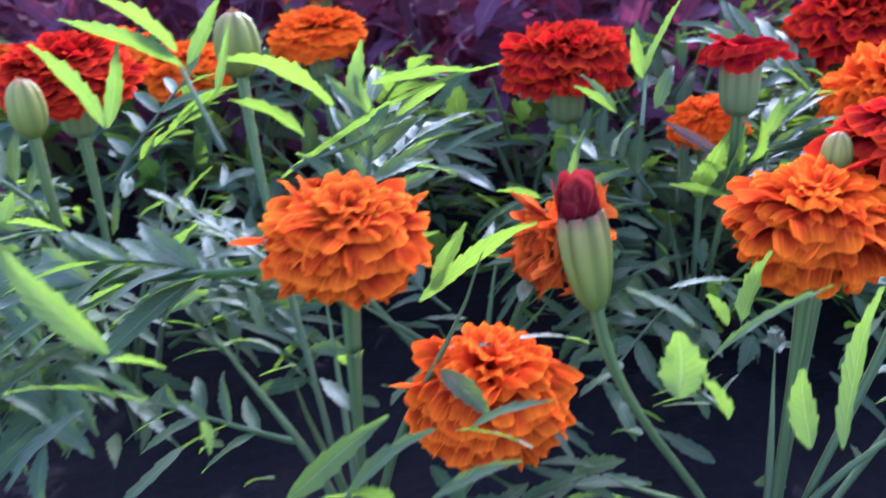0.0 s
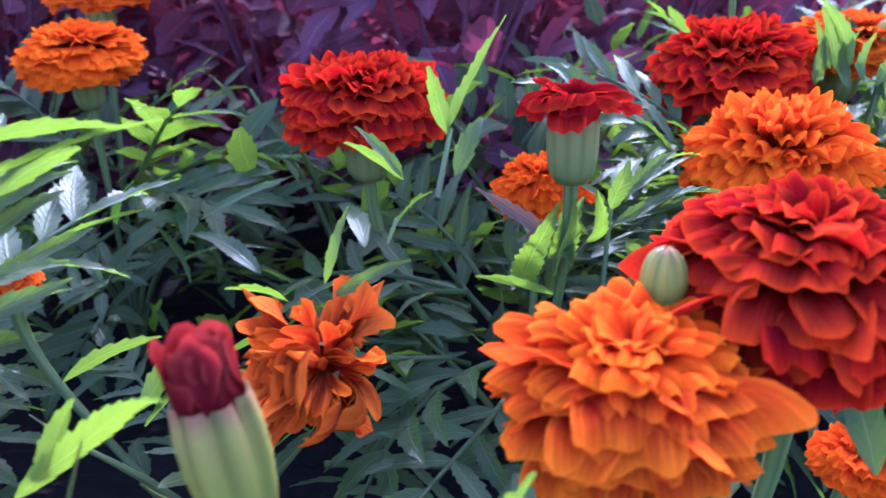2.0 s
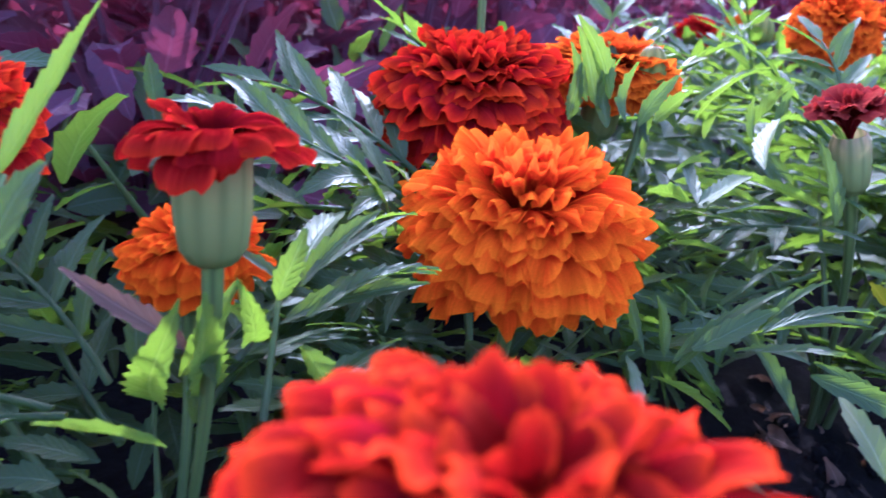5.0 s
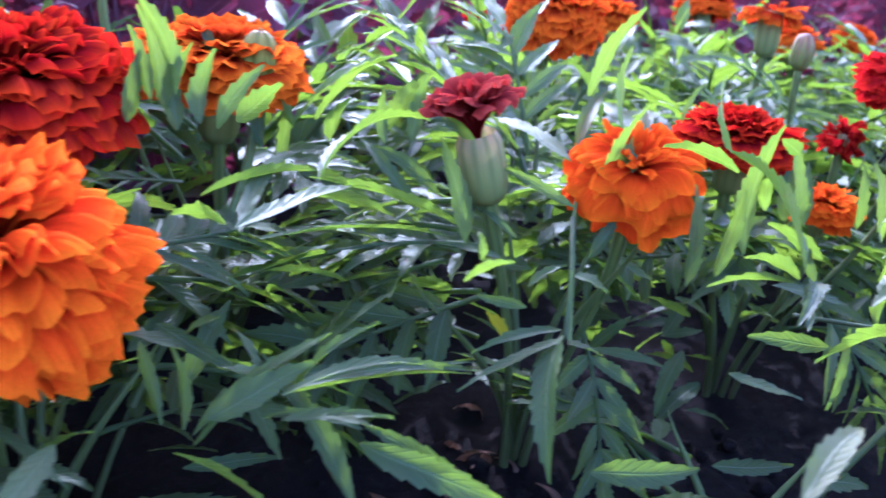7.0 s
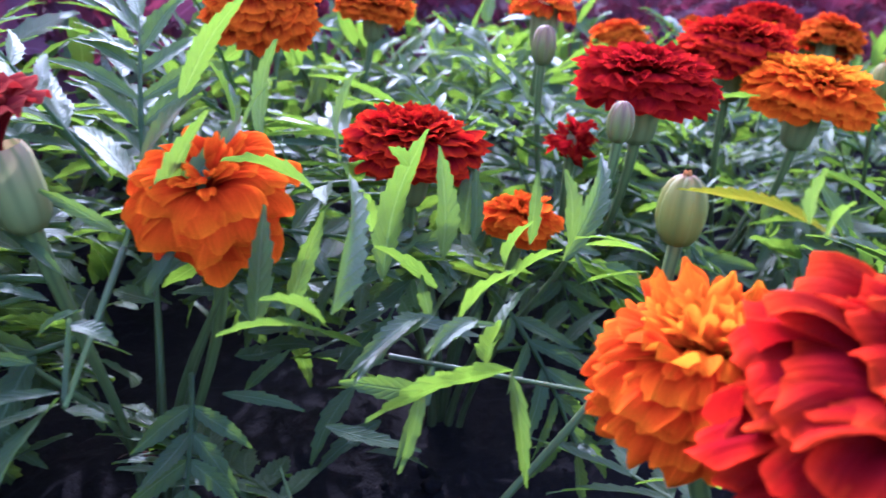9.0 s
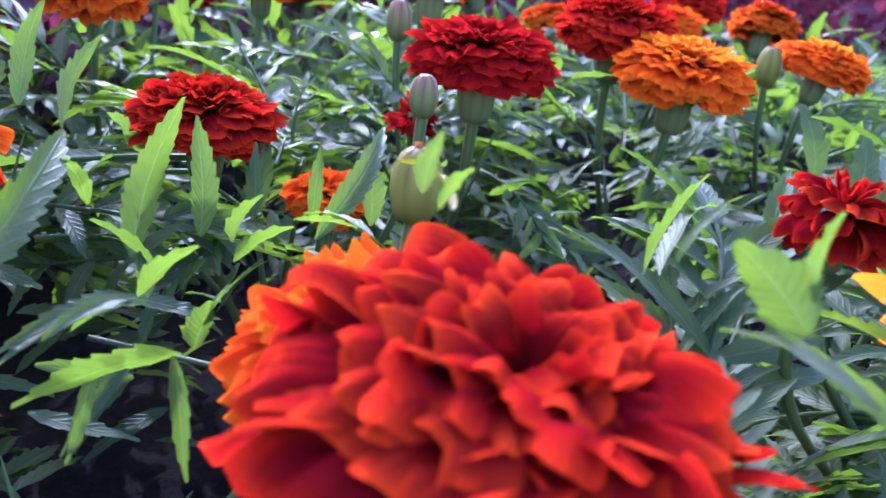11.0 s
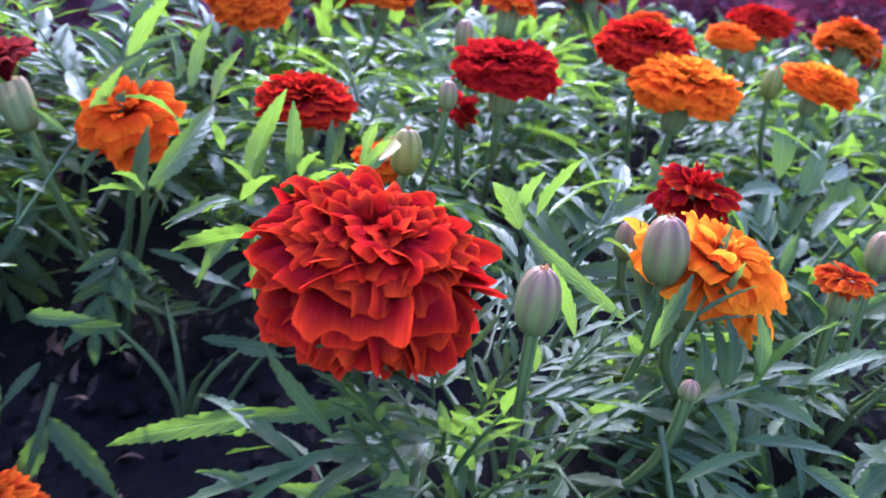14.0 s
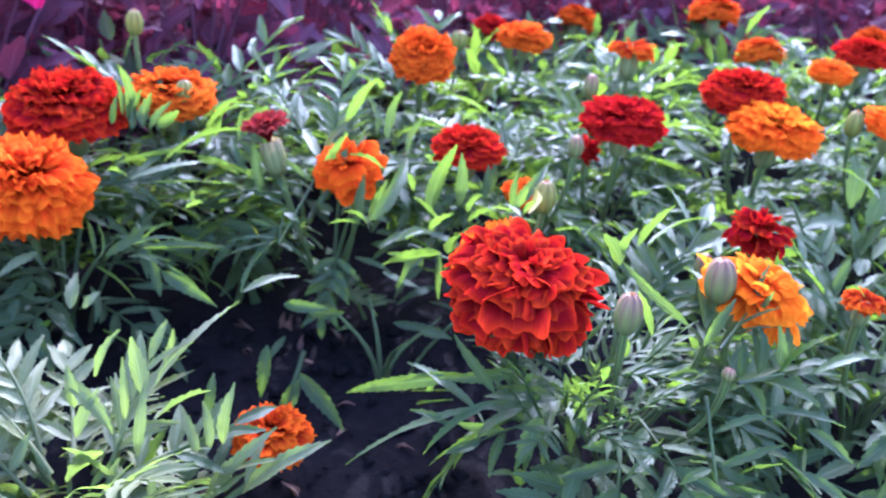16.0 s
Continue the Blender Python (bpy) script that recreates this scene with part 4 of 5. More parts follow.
leaf(C, 0.327, 0.412, 0.081, 0.336, 0.410, 0.087, 4.8, "s")
leaf(C, 0.284, 0.476, 0.110, 0.306, 0.469, 0.130, 6.5, "g")
leaf(C, 0.303, 0.467, 0.105, 0.304, 0.472, 0.121, 5.6, "g")
leaf(C, 0.310, 0.464, 0.106, 0.316, 0.468, 0.125, 6.3, "g")
leaf(D, 0.101, 0.500, 0.105, 0.099, 0.506, 0.120, 9.4, "g")
leaf(D, 0.120, 0.492, 0.098, 0.120, 0.498, 0.114, 5.0, "g")
leaf(D, 0.127, 0.522, 0.089, 0.130, 0.531, 0.116, 5.2, "g")
leaf(D, 0.140, 0.521, 0.097, 0.152, 0.525, 0.118, 5.7, "g")
leaf(D, 0.130, 0.521, 0.088, 0.173, 0.519, 0.117, 5.1, "g")
leaf(D, 0.133, 0.521, 0.090, 0.143, 0.527, 0.116, 3.7, "d")
leaf(D, 0.121, 0.518, 0.075, 0.131, 0.521, 0.089, 1.8, "T")
leaf(D, 0.166, 0.446, 0.085, 0.153, 0.479, 0.094, 12.0, "g")
leaf(D, 0.162, 0.443, 0.075, 0.155, 0.449, 0.085, 7.5, "g")
leaf(D, 0.258, 0.410, 0.097, 0.316, 0.439, 0.085, 6.8, "s")
leaf(D, 0.253, 0.412, 0.099, 0.296, 0.449, 0.096, 8.0, "s")
leaf(D, 0.261, 0.390, 0.070, 0.307, 0.396, 0.068, 5.0, "s")
leaf(D, 0.261, 0.390, 0.069, 0.305, 0.395, 0.066, 4.5, "g")
leaf(D, 0.263, 0.388, 0.065, 0.274, 0.363, 0.075, 5.1, "s")
leaf(D, 0.242, 0.392, 0.060, 0.270, 0.391, 0.083, 6.0, "s")
leaf(D, 0.240, 0.393, 0.061, 0.238, 0.400, 0.077, 4.5, "g")
leaf(D, 0.244, 0.461, 0.119, 0.235, 0.473, 0.144, 8.3, "g")
leaf(D, 0.256, 0.487, 0.123, 0.254, 0.491, 0.134, 5.3, "s")
leaf(D, 0.271, 0.411, 0.110, 0.309, 0.452, 0.114, 9.3, "g")
leaf(D, 0.246, 0.417, 0.105, 0.279, 0.455, 0.099, 6.6, "g")
leaf(D, 0.274, 0.377, 0.063, 0.303, 0.361, 0.051, 8.3, "d")
leaf(D, 0.238, 0.394, 0.055, 0.258, 0.382, 0.044, 7.2, "g")
leaf(D, 0.232, 0.404, 0.077, 0.235, 0.397, 0.060, 4.2, "g")
leaf(D, 0.267, 0.401, 0.064, 0.247, 0.398, 0.073, 7.3, "m")
leaf(D, 0.242, 0.390, 0.059, 0.269, 0.386, 0.085, 5.5, "s")
leaf(D, 0.261, 0.385, 0.072, 0.279, 0.383, 0.087, 4.5, "s")
leaf(D, 0.275, 0.379, 0.065, 0.256, 0.387, 0.066, 4.3, "s")
leaf(D, 0.254, 0.412, 0.098, 0.276, 0.477, 0.100, 6.1, "m")
leaf(D, 0.251, 0.414, 0.099, 0.240, 0.419, 0.100, 9.7, "g")
leaf(D, 0.238, 0.490, 0.109, 0.253, 0.478, 0.093, 9.6, "g")
leaf(D, 0.269, 0.479, 0.101, 0.273, 0.486, 0.124, 8.2, "g")
leaf(D, 0.278, 0.472, 0.089, 0.305, 0.459, 0.084, 7.9, "g")
leaf(D, 0.241, 0.463, 0.116, 0.235, 0.474, 0.140, 7.4, "g")
leaf(D, 0.242, 0.463, 0.115, 0.249, 0.467, 0.132, 9.4, "g")
leaf(D, 0.238, 0.465, 0.117, 0.233, 0.473, 0.135, 5.0, "g")
leaf(D, 0.250, 0.459, 0.112, 0.254, 0.465, 0.131, 8.6, "g")
leaf(D, 0.254, 0.458, 0.111, 0.266, 0.461, 0.128, 7.3, "s")
leaf(D, 0.232, 0.464, 0.111, 0.237, 0.469, 0.129, 6.6, "m")
leaf(D, 0.244, 0.460, 0.110, 0.243, 0.467, 0.128, 6.6, "g")
leaf(D, 0.259, 0.457, 0.113, 0.271, 0.457, 0.123, 9.7, "g")
leaf(E_, 0.462, 0.439, 0.083, 0.465, 0.446, 0.104, 5.4, "d")
leaf(E_, 0.447, 0.447, 0.082, 0.450, 0.454, 0.103, 6.2, "d")
leaf(E_, 0.452, 0.462, 0.079, 0.455, 0.470, 0.103, 10.4, "m")
leaf(E_, 0.484, 0.449, 0.078, 0.484, 0.458, 0.101, 10.0, "d")
leaf(H, 0.086, 0.363, 0.118, 0.104, 0.375, 0.148, 7.2, "g")
leaf(H, 0.086, 0.362, 0.117, 0.080, 0.356, 0.137, 6.7, "g")
leaf(H, 0.074, 0.342, 0.109, 0.061, 0.345, 0.123, 6.7, "m")
leaf(H, 0.074, 0.342, 0.109, 0.058, 0.342, 0.119, 5.0, "g")
leaf(H, 0.088, 0.342, 0.110, 0.096, 0.354, 0.123, 7.1, "m")
leaf(H, 0.135, 0.366, 0.092, 0.140, 0.371, 0.106, 6.8, "s")
leaf(H, 0.140, 0.367, 0.095, 0.169, 0.394, 0.101, 5.1, "s")
leaf(H, 0.141, 0.366, 0.088, 0.172, 0.377, 0.093, 6.6, "s")
leaf(H, 0.136, 0.364, 0.083, 0.152, 0.365, 0.085, 4.2, "s")
leaf(H, 0.115, 0.339, 0.076, 0.093, 0.340, 0.081, 5.5, "g")
leaf(H, 0.083, 0.340, 0.104, 0.087, 0.363, 0.118, 1.6, "T")
leaf(H, 0.132, 0.358, 0.069, 0.135, 0.366, 0.092, 1.5, "T")
leaf(H, 0.140, 0.383, 0.090, 0.153, 0.417, 0.094, 10.3, "s")
leaf(H, 0.137, 0.375, 0.083, 0.169, 0.370, 0.095, 7.0, "s")
leaf(H, 0.142, 0.383, 0.090, 0.171, 0.401, 0.099, 4.1, "m")
leaf(H, 0.137, 0.384, 0.088, 0.125, 0.389, 0.094, 4.8, "s")
leaf(H, 0.127, 0.375, 0.074, 0.140, 0.383, 0.090, 1.5, "T")
leaf(H, 0.130, 0.376, 0.080, 0.122, 0.381, 0.087, 4.8, "g")
leaf(H, 0.129, 0.375, 0.075, 0.146, 0.372, 0.080, 4.7, "s")
leaf(H, 0.170, 0.371, 0.062, 0.180, 0.371, 0.071, 3.7, "m")
leaf(H, 0.148, 0.379, 0.065, 0.164, 0.378, 0.076, 4.1, "s")
leaf(H, 0.118, 0.362, 0.083, 0.094, 0.367, 0.099, 7.1, "W")
leaf(H, 0.109, 0.362, 0.084, 0.116, 0.363, 0.087, 4.0, "W")
leaf(H, 0.120, 0.374, 0.067, 0.120, 0.348, 0.101, 12.0, "d")
leaf(H, 0.110, 0.376, 0.064, 0.115, 0.349, 0.101, 11.2, "d")
leaf(H, 0.118, 0.373, 0.060, 0.121, 0.380, 0.082, 6.5, "d")
leaf(H, 0.106, 0.380, 0.070, 0.105, 0.386, 0.085, 6.3, "m")
leaf(H, 0.130, 0.376, 0.078, 0.127, 0.347, 0.105, 7.5, "d")
leaf(H, 0.123, 0.361, 0.076, 0.120, 0.368, 0.095, 6.8, "d")
leaf(H, 0.116, 0.361, 0.078, 0.128, 0.368, 0.095, 6.8, "d")
leaf(I, 0.070, 0.167, 0.096, 0.070, 0.171, 0.108, 11.4, "g")
leaf(I, 0.079, 0.166, 0.092, 0.074, 0.169, 0.100, 6.7, "g")
leaf(I, 0.096, 0.171, 0.082, 0.095, 0.176, 0.097, 7.4, "g")
leaf(I, 0.102, 0.171, 0.082, 0.112, 0.184, 0.110, 7.5, "g")
leaf(I, 0.079, 0.186, 0.093, 0.101, 0.183, 0.112, 3.2, "s")
leaf(I, 0.090, 0.206, 0.092, 0.098, 0.213, 0.106, 9.6, "g")
leaf(I, 0.087, 0.206, 0.091, 0.082, 0.208, 0.098, 5.0, "g")
leaf(I, 0.075, 0.216, 0.096, 0.093, 0.219, 0.096, 3.9, "s")
leaf(I, 0.074, 0.172, 0.108, 0.060, 0.173, 0.116, 4.4, "s")
leaf(I, 0.156, 0.237, 0.088, 0.154, 0.255, 0.107, 8.9, "d")
leaf(J, 0.011, 0.241, 0.082, 0.046, 0.227, 0.108, 7.4, "g")
leaf(J, 0.015, 0.242, 0.086, 0.022, 0.247, 0.098, 5.3, "g")
leaf(J, -0.028, 0.256, 0.115, 0.035, 0.274, 0.140, 5.5, "g")
leaf(J, -0.025, 0.257, 0.117, 0.005, 0.265, 0.127, 1.5, "T")
leaf(J, -0.013, 0.265, 0.133, -0.045, 0.267, 0.147, 11.6, "g")
leaf(J, -0.008, 0.267, 0.135, -0.004, 0.273, 0.150, 6.0, "g")
leaf(J, -0.004, 0.262, 0.122, 0.003, 0.267, 0.133, 5.7, "s")
leaf(J, -0.003, 0.265, 0.130, -0.007, 0.269, 0.141, 4.3, "s")
leaf(J, -0.021, 0.261, 0.125, -0.043, 0.263, 0.137, 9.3, "g")
leaf(J, -0.002, 0.269, 0.138, 0.028, 0.273, 0.139, 5.6, "g")
leaf(J, 0.005, 0.266, 0.129, 0.019, 0.271, 0.137, 6.1, "g")
leaf(J, -0.070, 0.241, 0.135, -0.090, 0.247, 0.157, 9.9, "g")
leaf(J, -0.049, 0.247, 0.153, -0.070, 0.250, 0.167, 12.0, "g")
leaf(J, -0.047, 0.246, 0.149, -0.080, 0.248, 0.164, 7.3, "g")
leaf(J, -0.046, 0.246, 0.150, -0.036, 0.254, 0.166, 5.3, "g")
leaf(J, -0.037, 0.238, 0.128, -0.048, 0.246, 0.149, 1.4, "T")
leaf(J, -0.069, 0.241, 0.135, -0.063, 0.246, 0.156, 5.7, "g")
leaf(J, -0.039, 0.244, 0.142, -0.034, 0.251, 0.159, 3.0, "g")
leaf(J, -0.067, 0.257, 0.090, -0.063, 0.254, 0.080, 7.5, "g")
leaf(J, -0.082, 0.230, 0.110, -0.098, 0.229, 0.113, 5.9, "g")
leaf(J, -0.098, 0.229, 0.113, -0.095, 0.232, 0.121, 5.0, "g")
leaf(J, -0.040, 0.167, 0.107, -0.061, 0.173, 0.129, 8.3, "d")
leaf(J, -0.038, 0.172, 0.093, -0.061, 0.162, 0.101, 4.9, "g")
leaf(J, -0.052, 0.173, 0.101, -0.037, 0.172, 0.093, 3.6, "s")
leaf(J, -0.055, 0.154, 0.106, -0.045, 0.152, 0.099, 2.5, "s")
leaf(J, -0.045, 0.175, 0.101, -0.033, 0.175, 0.099, 3.9, "g")
leaf(J, -0.025, 0.172, 0.088, -0.032, 0.173, 0.092, 4.1, "s")
leaf(J, -0.026, 0.172, 0.089, -0.024, 0.169, 0.082, 3.0, "g")
leaf(J, 0.006, 0.158, 0.079, 0.024, 0.165, 0.091, 5.9, "s")
leaf(J, -0.005, 0.157, 0.080, 0.015, 0.165, 0.094, 6.2, "d")
leaf(J, 0.025, 0.146, 0.089, 0.041, 0.150, 0.094, 3.4, "s")
leaf(M, -0.019, 0.323, 0.059, 0.007, 0.329, 0.070, 6.6, "g")
leaf(M, 0.027, 0.367, 0.072, -0.002, 0.398, 0.075, 8.8, "m")
leaf(M, 0.046, 0.314, 0.086, 0.030, 0.315, 0.089, 5.5, "g")
leaf(M, 0.000, 0.400, 0.079, 0.032, 0.407, 0.093, 5.7, "s")
leaf(M, 0.024, 0.397, 0.069, -0.005, 0.395, 0.067, 3.8, "s")
leaf(M, 0.055, 0.316, 0.090, 0.062, 0.323, 0.108, 3.7, "d")
leaf(M, 0.057, 0.315, 0.087, 0.077, 0.319, 0.094, 5.1, "d")
leaf(M, 0.071, 0.320, 0.099, 0.082, 0.341, 0.106, 7.8, "g")
leaf(M, 0.065, 0.320, 0.098, 0.054, 0.376, 0.092, 7.6, "m")
leaf(M, 0.008, 0.307, 0.060, 0.019, 0.315, 0.078, 7.9, "g")
leaf(M, 0.009, 0.305, 0.056, 0.047, 0.318, 0.077, 8.0, "g")
leaf(O, 0.278, 0.478, 0.108, 0.306, 0.468, 0.130, 7.3, "s")
leaf(O, 0.269, 0.519, 0.108, 0.288, 0.514, 0.112, 11.1, "s")
leaf(O, 0.282, 0.504, 0.109, 0.279, 0.497, 0.087, 6.5, "g")
leaf(T_, 0.335, 0.383, 0.043, 0.360, 0.374, 0.046, 8.5, "d")
leaf(T_, 0.385, 0.411, 0.111, 0.366, 0.420, 0.116, 6.7, "g")
leaf(T_, 0.305, 0.395, 0.070, 0.264, 0.409, 0.056, 3.7, "s")
leaf(T_, 0.412, 0.400, 0.082, 0.382, 0.374, 0.082, 7.6, "s")
leaf(T_, 0.454, 0.373, 0.103, 0.446, 0.394, 0.101, 5.7, "g")
leaf(T_, 0.400, 0.377, 0.080, 0.393, 0.372, 0.060, 4.0, "d")
leaf(T_, 0.400, 0.396, 0.075, 0.440, 0.348, 0.082, 1.1, "T")
leaf(T_, 0.292, 0.366, 0.107, 0.292, 0.368, 0.112, 2.3, "s")
leaf(T_, 0.289, 0.366, 0.103, 0.298, 0.364, 0.107, 3.7, "g")
leaf(T_, 0.319, 0.406, 0.069, 0.315, 0.411, 0.075, 6.9, "Y")
leaf(T_, 0.398, 0.431, 0.112, 0.409, 0.453, 0.132, 8.9, "g")
leaf(T_, 0.377, 0.373, 0.098, 0.398, 0.432, 0.112, 12.0, "r")
leaf(T_, 0.453, 0.408, 0.090, 0.481, 0.435, 0.111, 8.7, "d")
leaf(T_, 0.430, 0.433, 0.083, 0.432, 0.443, 0.113, 9.9, "d")
leaf(T_, 0.431, 0.401, 0.093, 0.438, 0.401, 0.104, 8.2, "g")
leaf(T_, 0.431, 0.399, 0.089, 0.444, 0.396, 0.098, 7.6, "g")
leaf(T_, 0.408, 0.379, 0.091, 0.419, 0.377, 0.102, 7.2, "g")
leaf(T_, 0.415, 0.405, 0.087, 0.402, 0.415, 0.095, 7.5, "g")
leaf(T_, 0.413, 0.403, 0.080, 0.412, 0.407, 0.090, 4.2, "g")
leaf(T_, 0.406, 0.368, 0.096, 0.390, 0.358, 0.094, 4.7, "s")
leaf(T_, 0.410, 0.401, 0.082, 0.382, 0.375, 0.082, 6.2, "s")
leaf(T_, 0.409, 0.391, 0.074, 0.393, 0.372, 0.061, 4.4, "d")
leaf(T_, 0.412, 0.363, 0.086, 0.414, 0.353, 0.065, 4.5, "d")
leaf(T_, 0.420, 0.386, 0.075, 0.424, 0.388, 0.085, 9.2, "g")
leaf(T_, 0.422, 0.387, 0.080, 0.438, 0.396, 0.090, 9.0, "g")
leaf(T_, 0.408, 0.389, 0.068, 0.389, 0.399, 0.067, 6.9, "d")
leaf(T_, 0.376, 0.373, 0.096, 0.365, 0.380, 0.099, 7.9, "g")
leaf(T_, 0.375, 0.373, 0.095, 0.357, 0.381, 0.092, 4.7, "g")
leaf(T_, 0.439, 0.381, 0.105, 0.451, 0.375, 0.105, 2.7, "g")
leaf(T_, 0.411, 0.418, 0.114, 0.407, 0.422, 0.118, 7.1, "g")
leaf(T_, 0.402, 0.417, 0.098, 0.397, 0.413, 0.110, 5.3, "g")
leaf(T_, 0.371, 0.421, 0.122, 0.377, 0.422, 0.133, 2.3, "s")
leaf(T_, 0.414, 0.365, 0.085, 0.385, 0.371, 0.074, 10.5, "g")
leaf(T_, 0.345, 0.355, 0.015, 0.332, 0.347, -0.009, 10.3, "d")
leaf(T_, 0.345, 0.357, 0.017, 0.369, 0.341, -0.007, 11.0, "d")
leaf(T_, 0.347, 0.361, 0.028, 0.335, 0.344, -0.013, 2.5, "T")
leaf(T_, 0.328, 0.364, 0.029, 0.327, 0.353, 0.004, 9.2, "d")
leaf(T_, 0.371, 0.406, 0.081, 0.374, 0.415, 0.107, 7.7, "d")
leaf(T_, 0.378, 0.404, 0.084, 0.386, 0.410, 0.107, 6.1, "d")
leaf(T_, 0.413, 0.434, 0.078, 0.426, 0.444, 0.118, 12.0, "g")
leaf(T_, 0.326, 0.410, 0.076, 0.314, 0.416, 0.078, 3.7, "d")
leaf(T_, 0.348, 0.392, 0.034, 0.367, 0.386, 0.038, 9.3, "d")
leaf(T_, 0.295, 0.367, 0.056, 0.275, 0.379, 0.065, 6.2, "d")
leaf(T_, 0.330, 0.397, 0.074, 0.314, 0.368, 0.053, 9.9, "g")
leaf(T_, 0.330, 0.397, 0.073, 0.301, 0.389, 0.065, 5.1, "s")
leaf(T_, 0.330, 0.398, 0.075, 0.305, 0.393, 0.072, 4.6, "s")
leaf(T_, 0.331, 0.396, 0.072, 0.339, 0.392, 0.070, 6.7, "s")
leaf(T_, 0.333, 0.401, 0.088, 0.341, 0.397, 0.084, 7.8, "s")
leaf(T_, 0.331, 0.397, 0.073, 0.333, 0.402, 0.089, 1.3, "T")
leaf(T_, 0.395, 0.368, 0.090, 0.408, 0.364, 0.096, 6.9, "s")
leaf(H, 0.136, 0.368, 0.086, 0.168, 0.376, 0.092, 8.0, "s")
leaf(H, 0.140, 0.370, 0.093, 0.157, 0.380, 0.107, 7.0, "s")
leaf(H, 0.156, 0.359, 0.064, 0.181, 0.375, 0.069, 8.0, "s")
leaf(H, 0.145, 0.379, 0.064, 0.167, 0.394, 0.064, 9.0, "s")
leaf(H, 0.143, 0.374, 0.064, 0.161, 0.395, 0.060, 8.0, "g")
leaf(H, 0.135, 0.404, 0.062, 0.159, 0.407, 0.061, 5.0, "s")
leaf(H, 0.133, 0.385, 0.069, 0.147, 0.392, 0.071, 7.0, "s")
leaf(H, 0.141, 0.360, 0.069, 0.152, 0.368, 0.070, 8.0, "g")
leaf(H, 0.149, 0.356, 0.066, 0.145, 0.362, 0.077, 7.0, "g")
leaf(H, 0.140, 0.365, 0.082, 0.147, 0.358, 0.068, 9.0, "g")
leaf(H, 0.168, 0.414, 0.089, 0.156, 0.436, 0.105, 8.0, "g")
leaf(H, 0.173, 0.417, 0.099, 0.166, 0.432, 0.104, 6.0, "g")
leaf(H, 0.163, 0.406, 0.091, 0.156, 0.421, 0.095, 8.0, "g")
leaf(H, 0.137, 0.412, 0.055, 0.154, 0.430, 0.059, 5.0, "s")
leaf(H, 0.149, 0.375, 0.055, 0.171, 0.389, 0.052, 6.0, "s")
leaf(D, 0.273, 0.376, 0.049, 0.259, 0.401, 0.074, 7.0, "s")
leaf(D, 0.258, 0.379, 0.075, 0.289, 0.372, 0.081, 5.0, "s")
leaf(D, 0.258, 0.378, 0.070, 0.279, 0.371, 0.071, 5.0, "s")

# leaves, height of the foliage, low filler and lying leaves of each plant; the others are (34, by place, 55, 5)
BULK = {A: (54, 0.088, 60, 6), B: (84, 0.064, 70, 8), C: (54, 0.124, 70, 3), D: (54, 0.122, 110, 12), E_: (46, 0.120, 60, 3), P: (50, 0.088, 55, 5), M: (3, 0.060, 14, 0), T_: (14, 0.062, 35, 2), J: (50, 0.126, 50, 2), I: (4, 0.060, 25, 0), H: (36, 0.084, 90, 3), L: (44, 0.118, 90, 8)}
for k, seed in zip(range(len(PLANTS)), range(100, 200)):
    count, tall, low_leaves, lying = BULK.get(k, (34, 0.088 + 0.03 * min(1, max(0, (PLANTS[k][1] - 0.3) / 0.2)), 55, 5))
    leafy(k, count, 0.078, tall, seed, 0.080 if k == J else 0.045 if k in (C, D, E_, L) else 0.030 if k == H else 0.015, low_leaves, lying)


# thread-like young leaves under the large red head
rng = random.Random(41)
for i in range(26):
    az = i * 2.39996
    r = 0.022 * math.sqrt(rng.random())
    m = Matrix.Translation(local(A, (0.462 + r * math.cos(az), 0.268 + r * math.sin(az), rng.uniform(0.055, 0.085)))) @ Matrix.Rotation(az, 4, "Z") @ Matrix.Rotation(-rng.uniform(0.2, 1.2), 4, "Y") @ Matrix.Scale(rng.uniform(0.7, 1.0), 4)
    part("leaf", rng.choice(FINE_MESHES), PLANTS[A][2], m)


